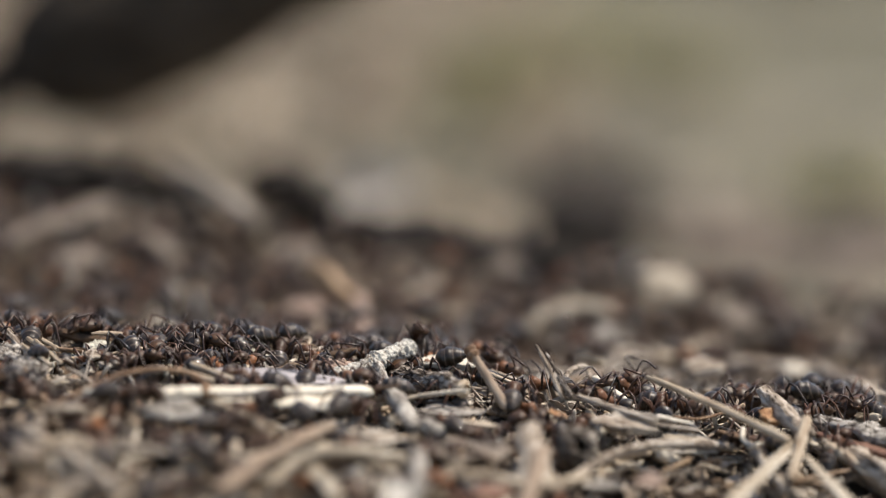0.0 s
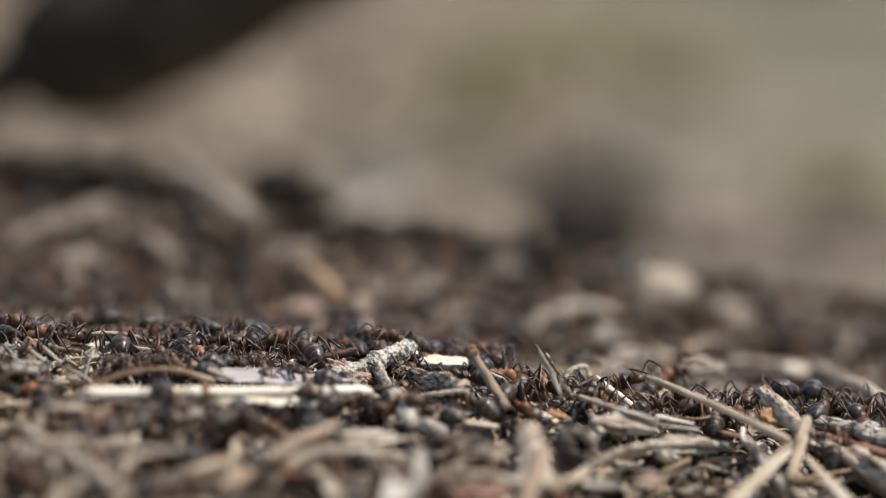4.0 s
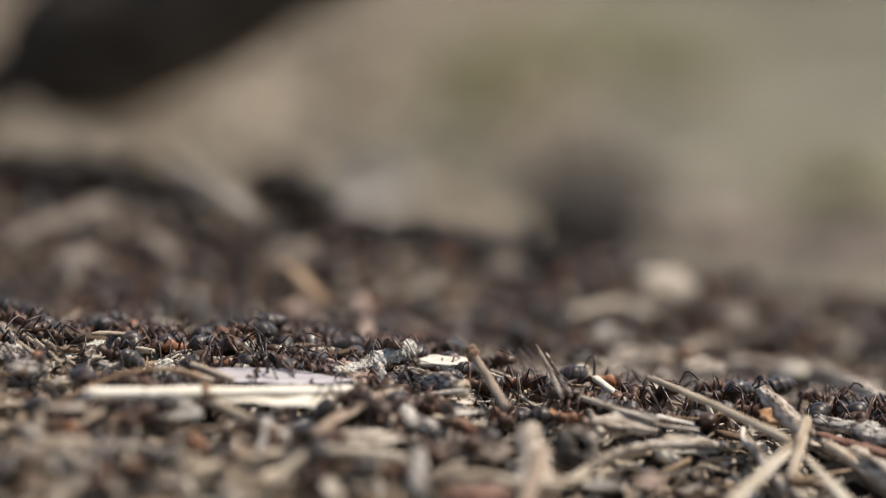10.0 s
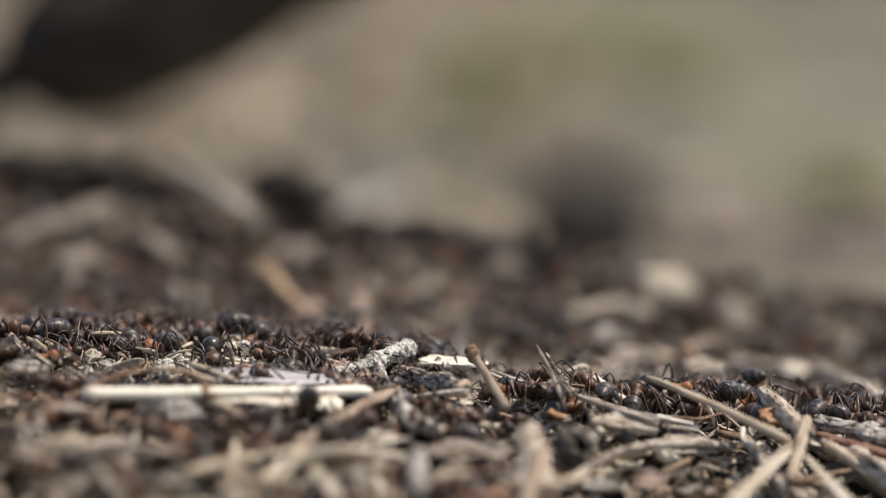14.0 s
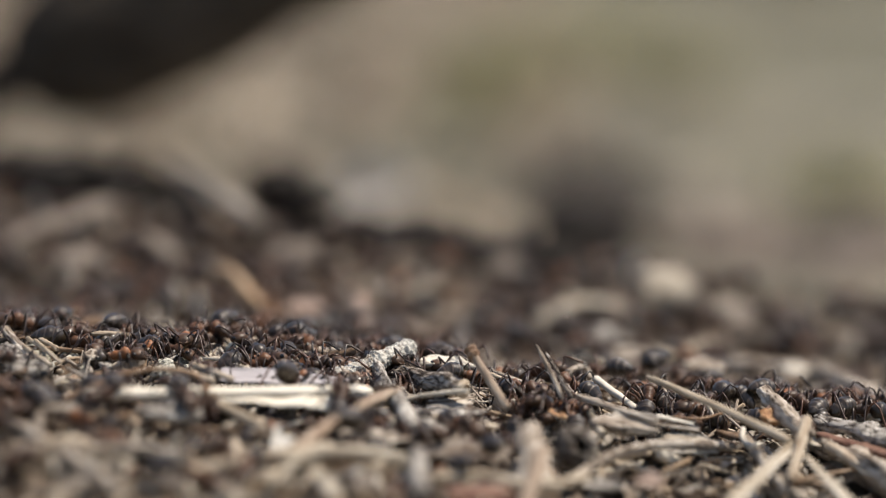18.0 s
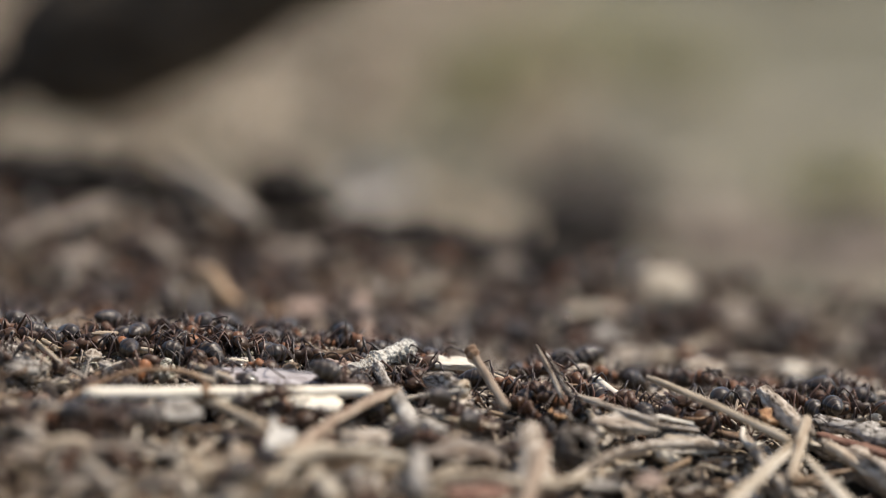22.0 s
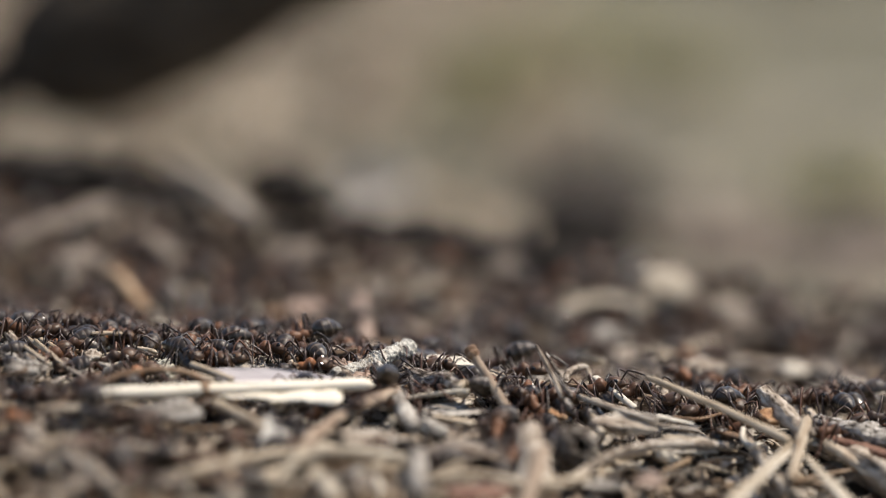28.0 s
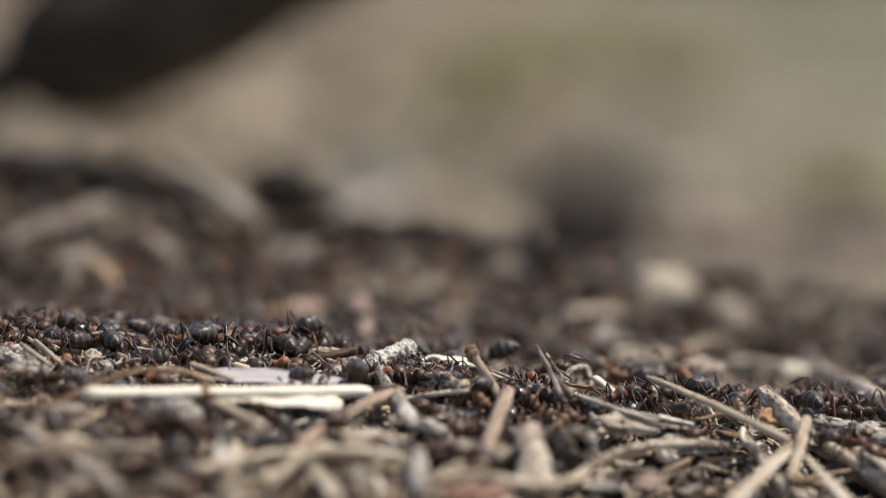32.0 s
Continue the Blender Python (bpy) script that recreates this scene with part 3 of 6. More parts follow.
chip("amber_scale", (33.1, -30.9, -0.9), 2.8, 2.3, 1.1, AMBER, "amber-orange resin crumb under twigs", (30, 10, 20), 0.4, FLAKES, "resin")
bark_piece = stick("bark_log", (37.8, -27.9, -1.8), (46.4, -34.0, -3.1), 1.25, 1.2, BARKPALE, "pale cracked bark piece on litter", 0.2, 2, 0.7, 0, 0.25, TWIGS, "bark")
granulate(bark_piece, 0.3, 1.1)
stick("red_strip", (37.7, -30.7, -2.5), (46.1, -36.0, -4.2), 0.60, 0.75, RED, "red-brown bark strip on litter", 0, 1, 0.6, 0, 0.2, TWIGS, "bark")
stick("flat_straw", (26.7, -50.9, -5.2), (34.5, -37.1, -2.3), 0.82, 0.56, DULLSTRAW, "flat pale straw crossing a tan stem", 0, 0, 0.45, 20, 0.08, STEMS, "straw")
stick("tan_straw", (36.1, -34.5, -0.1), (33.3, -43.9, -4.4), 0.56, 0.51, TAN, "tan stem standing across the straws", 0, 1, 0.8, 0, 0.1, STEMS, "stem")
stick("flat_straw", (35.2, -39.8, -2.8), (38.4, -49.4, -5.9), 0.46, 1.03, DULLSTRAW, "pale straw widening to a torn end", 0, 0, 0.4, -15, 0.08, STEMS, "straw")
stick("grey_twig", (30.3, -31.6, -2.7), (33.0, -43.9, -5.4), 0.51, 0.62, WOOD_GREY, "thin grey-brown twig under the straws", 0, 1, 1, 0, 0.25, TWIGS, "twig")
bow_stem("white_hook", [(30.1, -32.1, -1.6), (29.8, -34.2, -2.3), (30.5, -35.7, -2.7), (31.5, -34.8, -2.6)], 0.3, 0.2, WHITE, "small white curled plant fibre", STEMS, "fibre")
chip("pale_slab", (23.9, -34.7, -3.5), 7.18, 1.85, 0.62, PALE, "long pale flake in front of the curved twig", (14, 2, 6), 0.2, FLAKES, "slab")
stick("grey_stick", (13.6, -30.5, 1.3), (21.2, -35.6, -0.3), 0.42, 0.36, WOOD_GREY, "split grey weathered stick beside the splinter", 0, 1, 0.8, 0, 0.2, TWIGS, "stick")
stick("white_splinter", (21.3, -32.8, -0.3), (25.0, -33.7, -0.9), 0.50, 0.20, WHITE, "white tapered splinter end", 0, 0, 0.6, 0, 0.1, STEMS, "splinter")
stick("needle", (20.0, -33.4, -0.8), (25.5, -34.1, -1.5), 0.20, 0.22, WOOD_GREY, "thin grey needle under a splinter", 0, 0, 1, 0, 0.1, STEMS)
stick("split_twig", (14.6, -30.7, -0.1), (15.7, -36.9, -1.2), 0.46, 0.35, DULLSTRAW, "short split twig with a pale core", 0, 0, 0.8, 0, 0.25, TWIGS, "twig")
stick("needle", (12.4, -28.4, 1.3), (15.9, -29.1, 0.7), 0.2, 0.16, WOOD_GREY, "fine grey needle on the ridge", 0, 0, 1, 0, 0.1, STEMS)
chip("cream_flake", (24.2, -34.2, -2.3), 4.68, 1.63, 0.61, DULLSTRAW, "cream wood flake below the splinters", (16, 3, 0), 0.2, FLAKES, "flake")
chip("cream_flake", (-35.4, -28.7, 5.2), 1.7, 1.4, 0.7, WOOD_GREY, "small cream flake on the ridge", (30, 10, 0), 0.2, FLAKES, "flake")
for a, c in (((-42.6, -25.4, 6.5), (-38.9, -30.8, 5.3)), ((-41.6, -26.8, 6.5), (-38.1, -32.2, 5.0)), ((-42.5, -28.7, 6.2), (-39.0, -33.3, 5.0))):
    stick("needle", a, c, 0.22, 0.2, TAN, "tan needle in a small bundle on the ridge", 0, 0, 1, 0, 0.1, STEMS)
stick("grass_stalk", (-26.3, -34.3, 4.7), (-22.5, -36.4, 3.9), 0.3, 0.28, TAN, "short tan stalk beside another on the ridge", 0, 0, 1, 0, 0.1, STEMS, "stalk")
stick("twig", (-10.6, -26.9, 3.7), (-8.0, -33.4, 2.4), 0.4, 0.35, WOOD_GREY, "thin grey twig at the end of the straw", 0, 1, 1, 0, 0.2, TWIGS)
chip("lichen_crust", (-41.3, -34.4, 4.7), 3.6, 2.0, 1.0, PALE, "grey lichen scrap beside needles", (20, 5, 15), 0.3, FLAKES, "lichen")
chip("lichen_crust", (-20.5, -26.0, 3.7), 3.4, 1.8, 0.9, PALE, "crumbly grey lichen above the straw", (20, 5, 5), 0.3, FLAKES, "lichen")
GREENISH = surface("lichen_crumb", [(0.1, (0.14, 0.13, 0.1)), (0.4, (0.36, 0.345, 0.28)), (0.8, (0.56, 0.54, 0.46))], 0.95, 3600, 1.0, "object", 1.6)
lr = random.Random(19)
for k in range(20):
    lx, ly = lr.uniform(-46, -8), lr.uniform(-31, -20)
    size = lr.uniform(1.3, 2.9)
    crumb = part("lichen_crumb", chip_bm(size * MM, size * lr.uniform(0.5, 0.9) * MM, size * lr.uniform(0.4, 0.7) * MM, 0.2 * MM, 700 + k, 4), GREENISH)
    granulate(crumb, 0.22, 2.2)
    crumb.matrix_world = pose(lx * MM, ly * MM, ground_z(lx * MM, ly * MM) + lr.uniform(0.9, 1.7) * MM, lr.uniform(-30, 30), lr.uniform(-30, 30), lr.uniform(0, 360))
    tagged(crumb, "grey-green lichen crumb between the ants on the ridge", "lichen", "lichen crumbs")
chip("bark_crust", (-11.8, -20.0, 3.6), 4.4, 2.4, 1.8, WOOD_GREY, "frayed beige bark crust on the ridge", (10, 8, 20), 0.2, FLAKES, "bark")
chip("bark_crust", (-9.6, -26.5, 2.9), 5.4, 2.6, 1.6, PINK, "frayed pinkish bark crust under the lichen twig", (18, 20, -15), 0.2, FLAKES, "bark")
# soft foreground pieces
bow_stem("bent_stalk", [(-37.0, -53.8, 0.9), (-37.4, -50.3, 3.1), (-36.0, -49.4, 3.6), (-33.1, -45.4, 2.6)], 0.42, 0.32, WOOD_GREY, "bent beige stem arching over soil", STEMS, "stem")
chip("blue_grey_flake", (-26.0, -44.5, 2.3), 6.0, 2.4, 1.2, PALE, "blue-grey flake in front of the straw", (35, 3, -4), 0.3, FLAKES, "flake")
bow_stem("beige_curl", [(-37.2, -55.2, 0.6), (-34.4, -54.7, 1.5), (-32.2, -54.3, 0.8), (-32.6, -54.9, -0.2)], 0.6, 0.5, TAN, "curled beige bark strip", FLAKES, "strip")
stick("brown_twig", (-40.2, -49.7, 2.4), (-28.4, -62.0, -1.7), 0.5, 0.65, WOOD_GREY, "grey-beige twig in the front litter", 0.2, 1, 1, 0, 0.2, TWIGS, "twig")
stick("brown_twig", (-23.3, -58.1, -0.8), (-10.2, -48.9, -0.1), 0.5, 0.45, TAN, "long tan twig in the front litter", 0.3, 1, 1, 0, 0.2, TWIGS, "twig")
bow_stem("bent_stalk", [(-15.9, -58.3, -2.0), (-12.6, -54.5, 0.0), (-8.5, -53.7, 0.3), (-4.1, -50.6, -1.0), (-3.4, -50.3, -2.0)], 0.6, 0.55, DULLSTRAW, "bowed pale stem in the front litter", STEMS, "stem")
stick("tan_strip", (-13.3, -51.0, -0.2), (-9.2, -60.8, -2.6), 0.75, 0.75, DULLSTRAW, "pale straw strip running to the front", 0, 0, 0.5, 0, 0.1, STEMS, "straw")
chip("white_chip", (-15.0, -56.2, -1.6), 3.4, 2.2, 0.7, TAN, "pale tan chip in the front litter", (30, 10, 25), 0.2, FLAKES, "chip")
chip("orange_scale", (-28.6, -55.2, -1.1), 1.3, 1.1, 0.6, RED, "small red-orange scale in the front litter", (20, 0, 0), 0.2, FLAKES, "scale")
stick("pale_stub", (8.4, -41.4, 0.3), (8.7, -52.5, -3.4), 1.22, 1.42, WOOD_GREY, "upright pale wood chunk in the front litter", 0, 1, 0.6, 0, 0.25, TWIGS, "stub")
stick("pale_stub", (-2.4, -51.1, -0.2), (-2.1, -57.8, -2.6), 0.85, 0.95, PALE, "short whitish stub standing in the litter", 0, 0, 1, 0, 0.15, TWIGS, "stub")
chip("red_flake", (3.4, -56.0, -3.2), 6.0, 3.5, 0.6, RED, "red-brown bark flake in the front litter", (10, 0, 5), 0.3, FLAKES, "flake")
chip("grey_flake", (2.9, -45.4, -1.7), 7.5, 5.0, 1.0, DIM, "grey rounded bark flake in the front litter", (12, 0, 10), 0.7, FLAKES, "flake")
lifted_strip = stick("tan_strip", (6.5, -34.9, 2.8), (3.5, -49.5, -1.8), 0.65, 0.80, KNOBBY, "tan bark strip leaning in front of the slabs", 0, 1, 0.6, 0, 0.15, STEMS, "strip")
bow_stem("bent_stalk", [(-1.2, -53.4, -2.4), (3.4, -52.6, -2.1), (8.7, -52.8, -3.1), (13.5, -49.5, -2.9)], 0.5, 0.5, TAN, "low bowed stem in the front litter", STEMS, "stem")
chip("pale_slab", (14.8, -45.6, -4.6), 5.13, 1.85, 0.72, PALE, "pale flake in the front litter", (20, 0, -35), 0.2, FLAKES, "slab")
chip("beige_flake", (-6.7, -45.2, -0.3), 6.5, 2.6, 0.6, WOOD_GREY, "grey-beige flake below the tan strip", (20, 0, 5), 0.4, FLAKES, "flake")
stick("brown_twig", (-35.5, -56.0, 0.8), (-23.5, -54.0, 0.1), 0.35, 0.4, WOOD_GREY, "grey twig in the front litter", 0.5, 1, 1, 0, 0.2, TWIGS, "twig")
for at, ll, ww, mm, tt, label in (((-37.8, -56.3, 0.5), 4.5, 2.4, DIM, (35, 10, 20), "dull bark flake in the front litter"),
                                  ((-32.9, -61.8, -1.1), 5.0, 2.2, WOOD_GREY, (30, -8, -15), "grey-beige bark flake in the front litter"),
                                  ((-24.4, -59.8, -1.4), 4.5, 2.2, DIM, (35, 6, 10), "dull grey flake in the front litter"),
                                  ((-19.1, -60.1, -2.0), 4.0, 2.0, WOOD_GREY, (30, 4, -10), "weathered beige flake in the front litter"),
                                  ((-7.4, -56.3, -2.2), 4.0, 2.4, DIM, (30, 0, 20), "dull bark scrap in the front litter"),
                                  ((19.3, -50.2, -3.4), 4.0, 2.2, PINK, (30, 0, -20), "pinkish bark scrap beside the curved twig")):
    chip("front_flake", at, ll * 0.65, ww * 0.75, 0.8, mm, label, tt, 0.5, FLAKES, "flake")
# soft pieces on the far slope
stick("far_twig", (-56.3, 43.1, 8.2), (-45.9, 64.8, 10.4), 1.1, 1.4, DIM, "weathered beige twig on the upper slope", 0.6, 2, 1, 0, 0.2, TWIGS, "twig")
stick("far_twig", (-39.3, 79.0, 16.0), (-24.6, 53.1, 10.1), 1.15, 1.15, WOOD_GREY, "grey-beige stick lying over the crest", 0, 1, 1, 0, 0.15, TWIGS, "twig")
chip("far_chip", (-37.0, 47.7, 7.1), 7.0, 4.0, 1.5, DIM, "beige wood chip on the upper slope", (40, 20, 60), 0.4, FLAKES, "chip")
chip("far_chip", (-46.4, 37.9, 6.7), 6.5, 3.5, 1.2, DIM, "tan wood chip on the upper slope", (25, 0, 0), 0.4, FLAKES, "chip")
stick("pink_twig", (-10.4, 28.3, 3.2), (-8.7, 8.5, 0.3), 0.8, 0.7, PINK, "pinkish brown twig standing on the slope", 0, 1, 1, 0, 0.15, TWIGS, "twig")
chip("white_chip", (-3.0, 39.0, 2.9), 6.4, 1.3, 0.9, DULLSTRAW, "white chip on the slope behind the ridge", (30, -22, 8), 0.3, FLAKES, "chip")
chip("far_chip", (8.0, 53.5, 3.8), 4.2, 3.4, 2.0, DIM, "rounded beige chip on the slope", (45, 0, 0), 0.3, FLAKES, "chip")
chip("pale_chunk", (29.3, 47.2, 2.1), 6.6, 5.5, 3.0, DULLSTRAW, "pale straw-coloured wood chunk on the slope", (50, 10, 0), 0.3, FLAKES, "chunk")
husk = bow_stem("curled_flake", [(10.4, 32.3, -1.7), (12.7, 34.2, 0.1), (17.1, 38.2, 0.8), (21.1, 39.8, -0.2), (23.4, 40.3, -2.3)], 0.75, 0.85, DULLSTRAW, "curled tan husk on the slope", FLAKES, "husk")
chip("far_chip", (37.4, 38.8, -0.8), 4.4, 3.2, 1.6, DIM, "pale tan chip on the slope", (40, 0, 20), 0.3, FLAKES, "chip")
chip("beige_block", (28.7, -4.1, -0.4), 5.2, 3.0, 2.0, WOOD_GREY, "straw-coloured block behind the grass stem", (30, 0, 4), 0.1, FLAKES, "block")
stick("far_twig", (25.7, 16.0, -2.4), (33.7, 29.9, -2.6), 0.8, 0.6, TAN, "tan twig behind the grass stem", 0, 1, 1, 0, 0.15, TWIGS, "twig")
stick("far_twig", (33.8, 16.5, -3.2), (44.2, 15.7, -4.0), 0.85, 0.8, WOOD_GREY, "long pale grey twig behind the stem", 0.3, 1, 1, 0, 0.15, TWIGS, "twig")
chip("white_chip", (41.7, 14.9, -3.6), 3.4, 2.2, 1.0, WHITE, "white chip behind the grey twig", (30, 0, 10), 0.1, FLAKES, "chip")
stick("far_twig", (44.2, 20.6, -4.2), (46.7, -16.1, -1.5), 0.85, 0.9, WOOD_GREY, "pale twig on the far slope", 0.3, 1, 1, 0, 0.15, TWIGS, "twig")
bow_stem("curled_flake", [(12.7, -22.8, 0.7), (13.0, -21.5, 2.2), (15.0, -18.1, 2.3), (15.5, -19.3, 1.1)], 0.35, 0.3, WOOD_GREY, "curled tan leaf scrap", FLAKES, "scrap")
chip("pink_chip", (-17.1, 28.3, 1.8), 5.0, 3.2, 1.2, PINK, "pinkish bark chip on the slope", (30, 0, 0), 0.3, FLAKES, "chip")
chip("amber_scale", (-20.8, 28.7, 1.1), 1.8, 1.6, 0.8, AMBER, "amber scale on the slope", (30, 0, 0), 0.2, FLAKES, "scale")
chip("far_chip", (-19.8, 50.9, 6.0), 7.0, 4.0, 1.5, DIM, "grey-pink chip on the upper slope", (35, 0, -20), 0.3, FLAKES, "chip")
chip("far_chip", (20.2, 25.9, -1.4), 4.4, 2.8, 1.2, PALE, "pale chip on the slope", (30, 0, 10), 0.3, FLAKES, "chip")
chip("far_chip", (22.2, 15.0, -2.0), 5.2, 2.8, 1.2, WOOD_GREY, "grey-beige chip behind the white splinter", (25, 0, -15), 0.3, FLAKES, "chip")
for at, ll, ww, mm, label in (((16.2, -6.8, 1.0), 3.6, 2.0, DULLSTRAW, "cream wood flake behind the needle pair"),
                              ((28.2, 25.2, -2.7), 4.2, 2.2, PALE, "grey-white flake among ants on the slope"),
                              ((38.8, 32.3, -2.5), 4.6, 2.6, WOOD_GREY, "weathered beige flake on the slope"),
                              ((48.5, 26.2, -4.4), 4.4, 2.4, DULLSTRAW, "cream bark flake on the slope"),
                              ((54.9, 37.4, -3.3), 4.2, 2.6, PINK, "pinkish bark flake on the slope"),
                              ((53.4, 43.5, -2.4), 4.8, 3.0, WOOD_GREY, "beige rounded flake on the slope"),
                              ((13.9, 17.0, -1.2), 3.6, 2.2, WOOD_GREY, "beige flake behind the needle pair"),
                              ((-5.8, 25.1, 0.3), 4.0, 2.2, PINK, "pinkish flake on the slope behind the ridge")):
    chip("slope_flake", at, ll, ww, 1.0, mm, label, (30, 0, ll * 40), 0.3, FLAKES, "flake")
# soil clods along the crest, near black to paint in the shaded hollow
for k, (at, w, h) in enumerate((((-69.9, 86.8, 13.0), 20, 10),
                                ((-61.6, 86.7, 13.0), 16, 9.5),
                                ((-54.7, 84.7, 12.8), 16, 8.5),
                                ((-47.9, 83.7, 13.2), 14, 7),
                                ((-41.3, 82.5, 12.0), 10, 3),
                                ((-34.6, 81.3, 9.7), 9, 3),
                                ((-27.8, 138.5, 8.5), 9, 6.5),
                                ((-23.2, 78.5, 12.2), 11, 6),
                                ((-19.1, 74.4, 10.9), 9, 4),
                                ((-13.1, 71.9, 6.8), 11, 4.5),
                                ((-6.7, 69.8, 5.6), 12, 5.5),
                                ((-0.3, 68.8, 5.6), 11, 5.5),
                                ((6.8, 66.6, 3.8), 11, 5),
                                ((13.7, 64.5, 2.8), 11, 6),
                                ((21.5, 63.4, 0.2), 10, 5))):
    chip("soil_clod", (at[0], at[1], at[2]), w, w * 0.8, h, NEAR_BLACK, "soil clod on the crest of the mound, near black for shade", (0, 0, 40 * k), 0.2, "clods on the crest", "clod")


# ---- small loose pieces, strewn over the mound ----
def strewn():
    r = random.Random(41)
    kinds = []
    for k in range(5):
        kinds.append((part("bark_flake", chip_bm(r.uniform(2.2, 4.6) * MM, r.uniform(1.3, 2.4) * MM, r.uniform(0.4, 0.9) * MM, 0.3 * MM, 200 + k, 2), MIXED),
                      "small weathered bark flake on the litter", "flake", "small bark flakes"))
        kinds.append((part("needle", stick_bm(r.uniform(6, 13) * MM, 0.24 * MM, 0.2 * MM, r.uniform(0, 0.8) * MM, 0, 7, 10, 0.1, 1, 220 + k), MIXED),
                      "dry conifer needle on the litter", "needle", "loose needles"))
        kinds.append((part("twig_bit", stick_bm(r.uniform(3.5, 8) * MM, 0.55 * MM, 0.45 * MM, 0, 1, 9, 12, 0.3, 1, 240 + k), MIXED),
                      "short broken twig bit on the litter", "twig", "broken twig bits"))
    for i in range(270):
        x, y = r.uniform(-0.06, 0.06), r.uniform(-0.068, 0.1) if i % 3 else r.uniform(-0.065, -0.015)
        pick = i % len(kinds)
        if i >= len(kinds) and y < -0.038 and r.random() < 0.7:
            pick = 3 * (i % 5) + 1
        ob, label, cat, group = kinds[pick]
        if y > 0.0:
            x *= 1.25
        m = pose(x, y, ground_z(x, y) + r.uniform(0.8, 2.4) * MM, r.uniform(-25, 25), r.gauss(0, 12), r.uniform(0, 360))
        if i >= len(kinds):
            ob = copy_thing(ob, m)
        else:
            ob.matrix_world = m
        tagged(ob, label, cat, group)


strewn()



# ---- loose litter that nobody could count ----
def litter(name, n, area, size, mat, kind, seed, lift=(0.0, 2.5), tilt=14, label="", clear=None):
    """Joined small pieces. kind: needle, crumb or flake. clear: a box that stays free."""
    r = random.Random(seed)
    vs, fs = [], []
    for _ in range(n):
        x, y = r.uniform(area[0], area[1]), r.uniform(area[2], area[3])
        if clear and clear[0] < x < clear[1] and clear[2] < y < clear[3]:
            continue
        z = rough_z(x, y) + r.uniform(*lift) * MM
        length = r.uniform(*size) * MM
        m = pose(x, y, z, r.uniform(0, 360), r.gauss(0, tilt), r.uniform(0, 360))
        b = len(vs)
        if kind == "needle":
            q, bow = length * r.uniform(0.025, 0.06), length * r.uniform(-0.12, 0.12)
            q = min(q, 0.75 * MM)
            for i in range(4):
                u = i / 3
                rad = q * (1.0, 1.1, 0.95, 0.6)[i]
                for k in range(5):
                    a = 1.2566 * k
                    vs.append(m @ Vector((length * (u - 0.5), rad * math.cos(a), rad * math.sin(a) + bow * (1 - (2 * u - 1) ** 2))))
            for i in range(3):
                for k in range(5):
                    k2 = (k + 1) % 5
                    fs.append((b + i * 5 + k, b + i * 5 + k2, b + i * 5 + 5 + k2, b + i * 5 + 5 + k))
            fs += [tuple(b + k for k in (4, 3, 2, 1, 0)), tuple(b + 15 + k for k in range(5))]
        elif kind == "crumb":
            for i in range(3):
                for k in range(6):
                    a = 1.0472 * k + 0.5 * i
                    q = length * 0.5 * (0.65, 1.0, 0.6)[i] * r.uniform(0.7, 1.15)
                    vs.append(m @ Vector((q * math.cos(a), q * math.sin(a), length * 0.36 * (i - 1))))
            for i in range(2):
                for k in range(6):
                    k2 = (k + 1) % 6
                    fs.append((b + i * 6 + k, b + i * 6 + k2, b + i * 6 + 6 + k2, b + i * 6 + 6 + k))
            fs += [tuple(b + k for k in (5, 4, 3, 2, 1, 0)), tuple(b + 12 + k for k in range(6))]
        else:
            wid, th, curl = length * r.uniform(0.25, 0.55), length * 0.03, length * r.uniform(-0.1, 0.15)
            rows = 5
            for i in range(rows):
                u = i / (rows - 1)
                hw = wid * 0.5 * (math.sin(math.pi * min(0.96, max(0.06, u))) ** 0.6)
                for sx in (-1, 0, 1):
                    for sz in (0, 1):
                        vs.append(m @ Vector((length * (u - 0.5), sx * hw, sz * th + curl * (abs(sx) * 0.7 + (2 * u - 1) ** 2))))
            def q4(i, c):
                return b + i * 6 + c
            for i in range(rows - 1):
                for c0, c1 in ((1, 3), (3, 5), (5, 4), (4, 2), (2, 0), (0, 1)):
                    fs.append((q4(i, c0), q4(i, c1), q4(i + 1, c1), q4(i + 1, c0)))
            for i, fl in ((0, 1), (rows - 1, 0)):
                for c in ((0, 1, 3, 2), (2, 3, 5, 4)):
                    f = tuple(q4(i, k) for k in c)
                    fs.append(f if fl else f[::-1])
    me = bpy.data.meshes.new(name)
    me.from_pydata(vs, [], fs)
    me.materials.append(mat)
    if kind != "flake":
        me.shade_smooth()
    return tagged(new(name, me), label, "litter", kind="stuff")


litter("needle_litter", 4200, (-0.1, 0.1, -0.1, 0.2), (3, 11), LITTER, "needle", 11, (-0.5, 1.8),
       label="dry brown and grey conifer needle bits on the mound")
litter("soil_crumbs", 11000, (-0.1, 0.1, -0.1, 0.2), (0.7, 2.8), CRUMB, "crumb", 12, (-0.6, 1.2),
       label="dark soil crumbs and grit between the needles")
litter("bud_scales", 2200, (-0.1, 0.1, -0.1, 0.2), (2.0, 5.5), LITTER, "flake", 13, (-0.2, 2.0),
       label="dry brown bud scales and bark flakes on the mound")
litter("pale_fragments", 3400, (-0.065, 0.065, -0.08, 0.012), (1.2, 4.0), MIXED_BITS, "flake", 16, (0.2, 2.2), 25,
       label="pale grey and beige wood fragments on the mound")
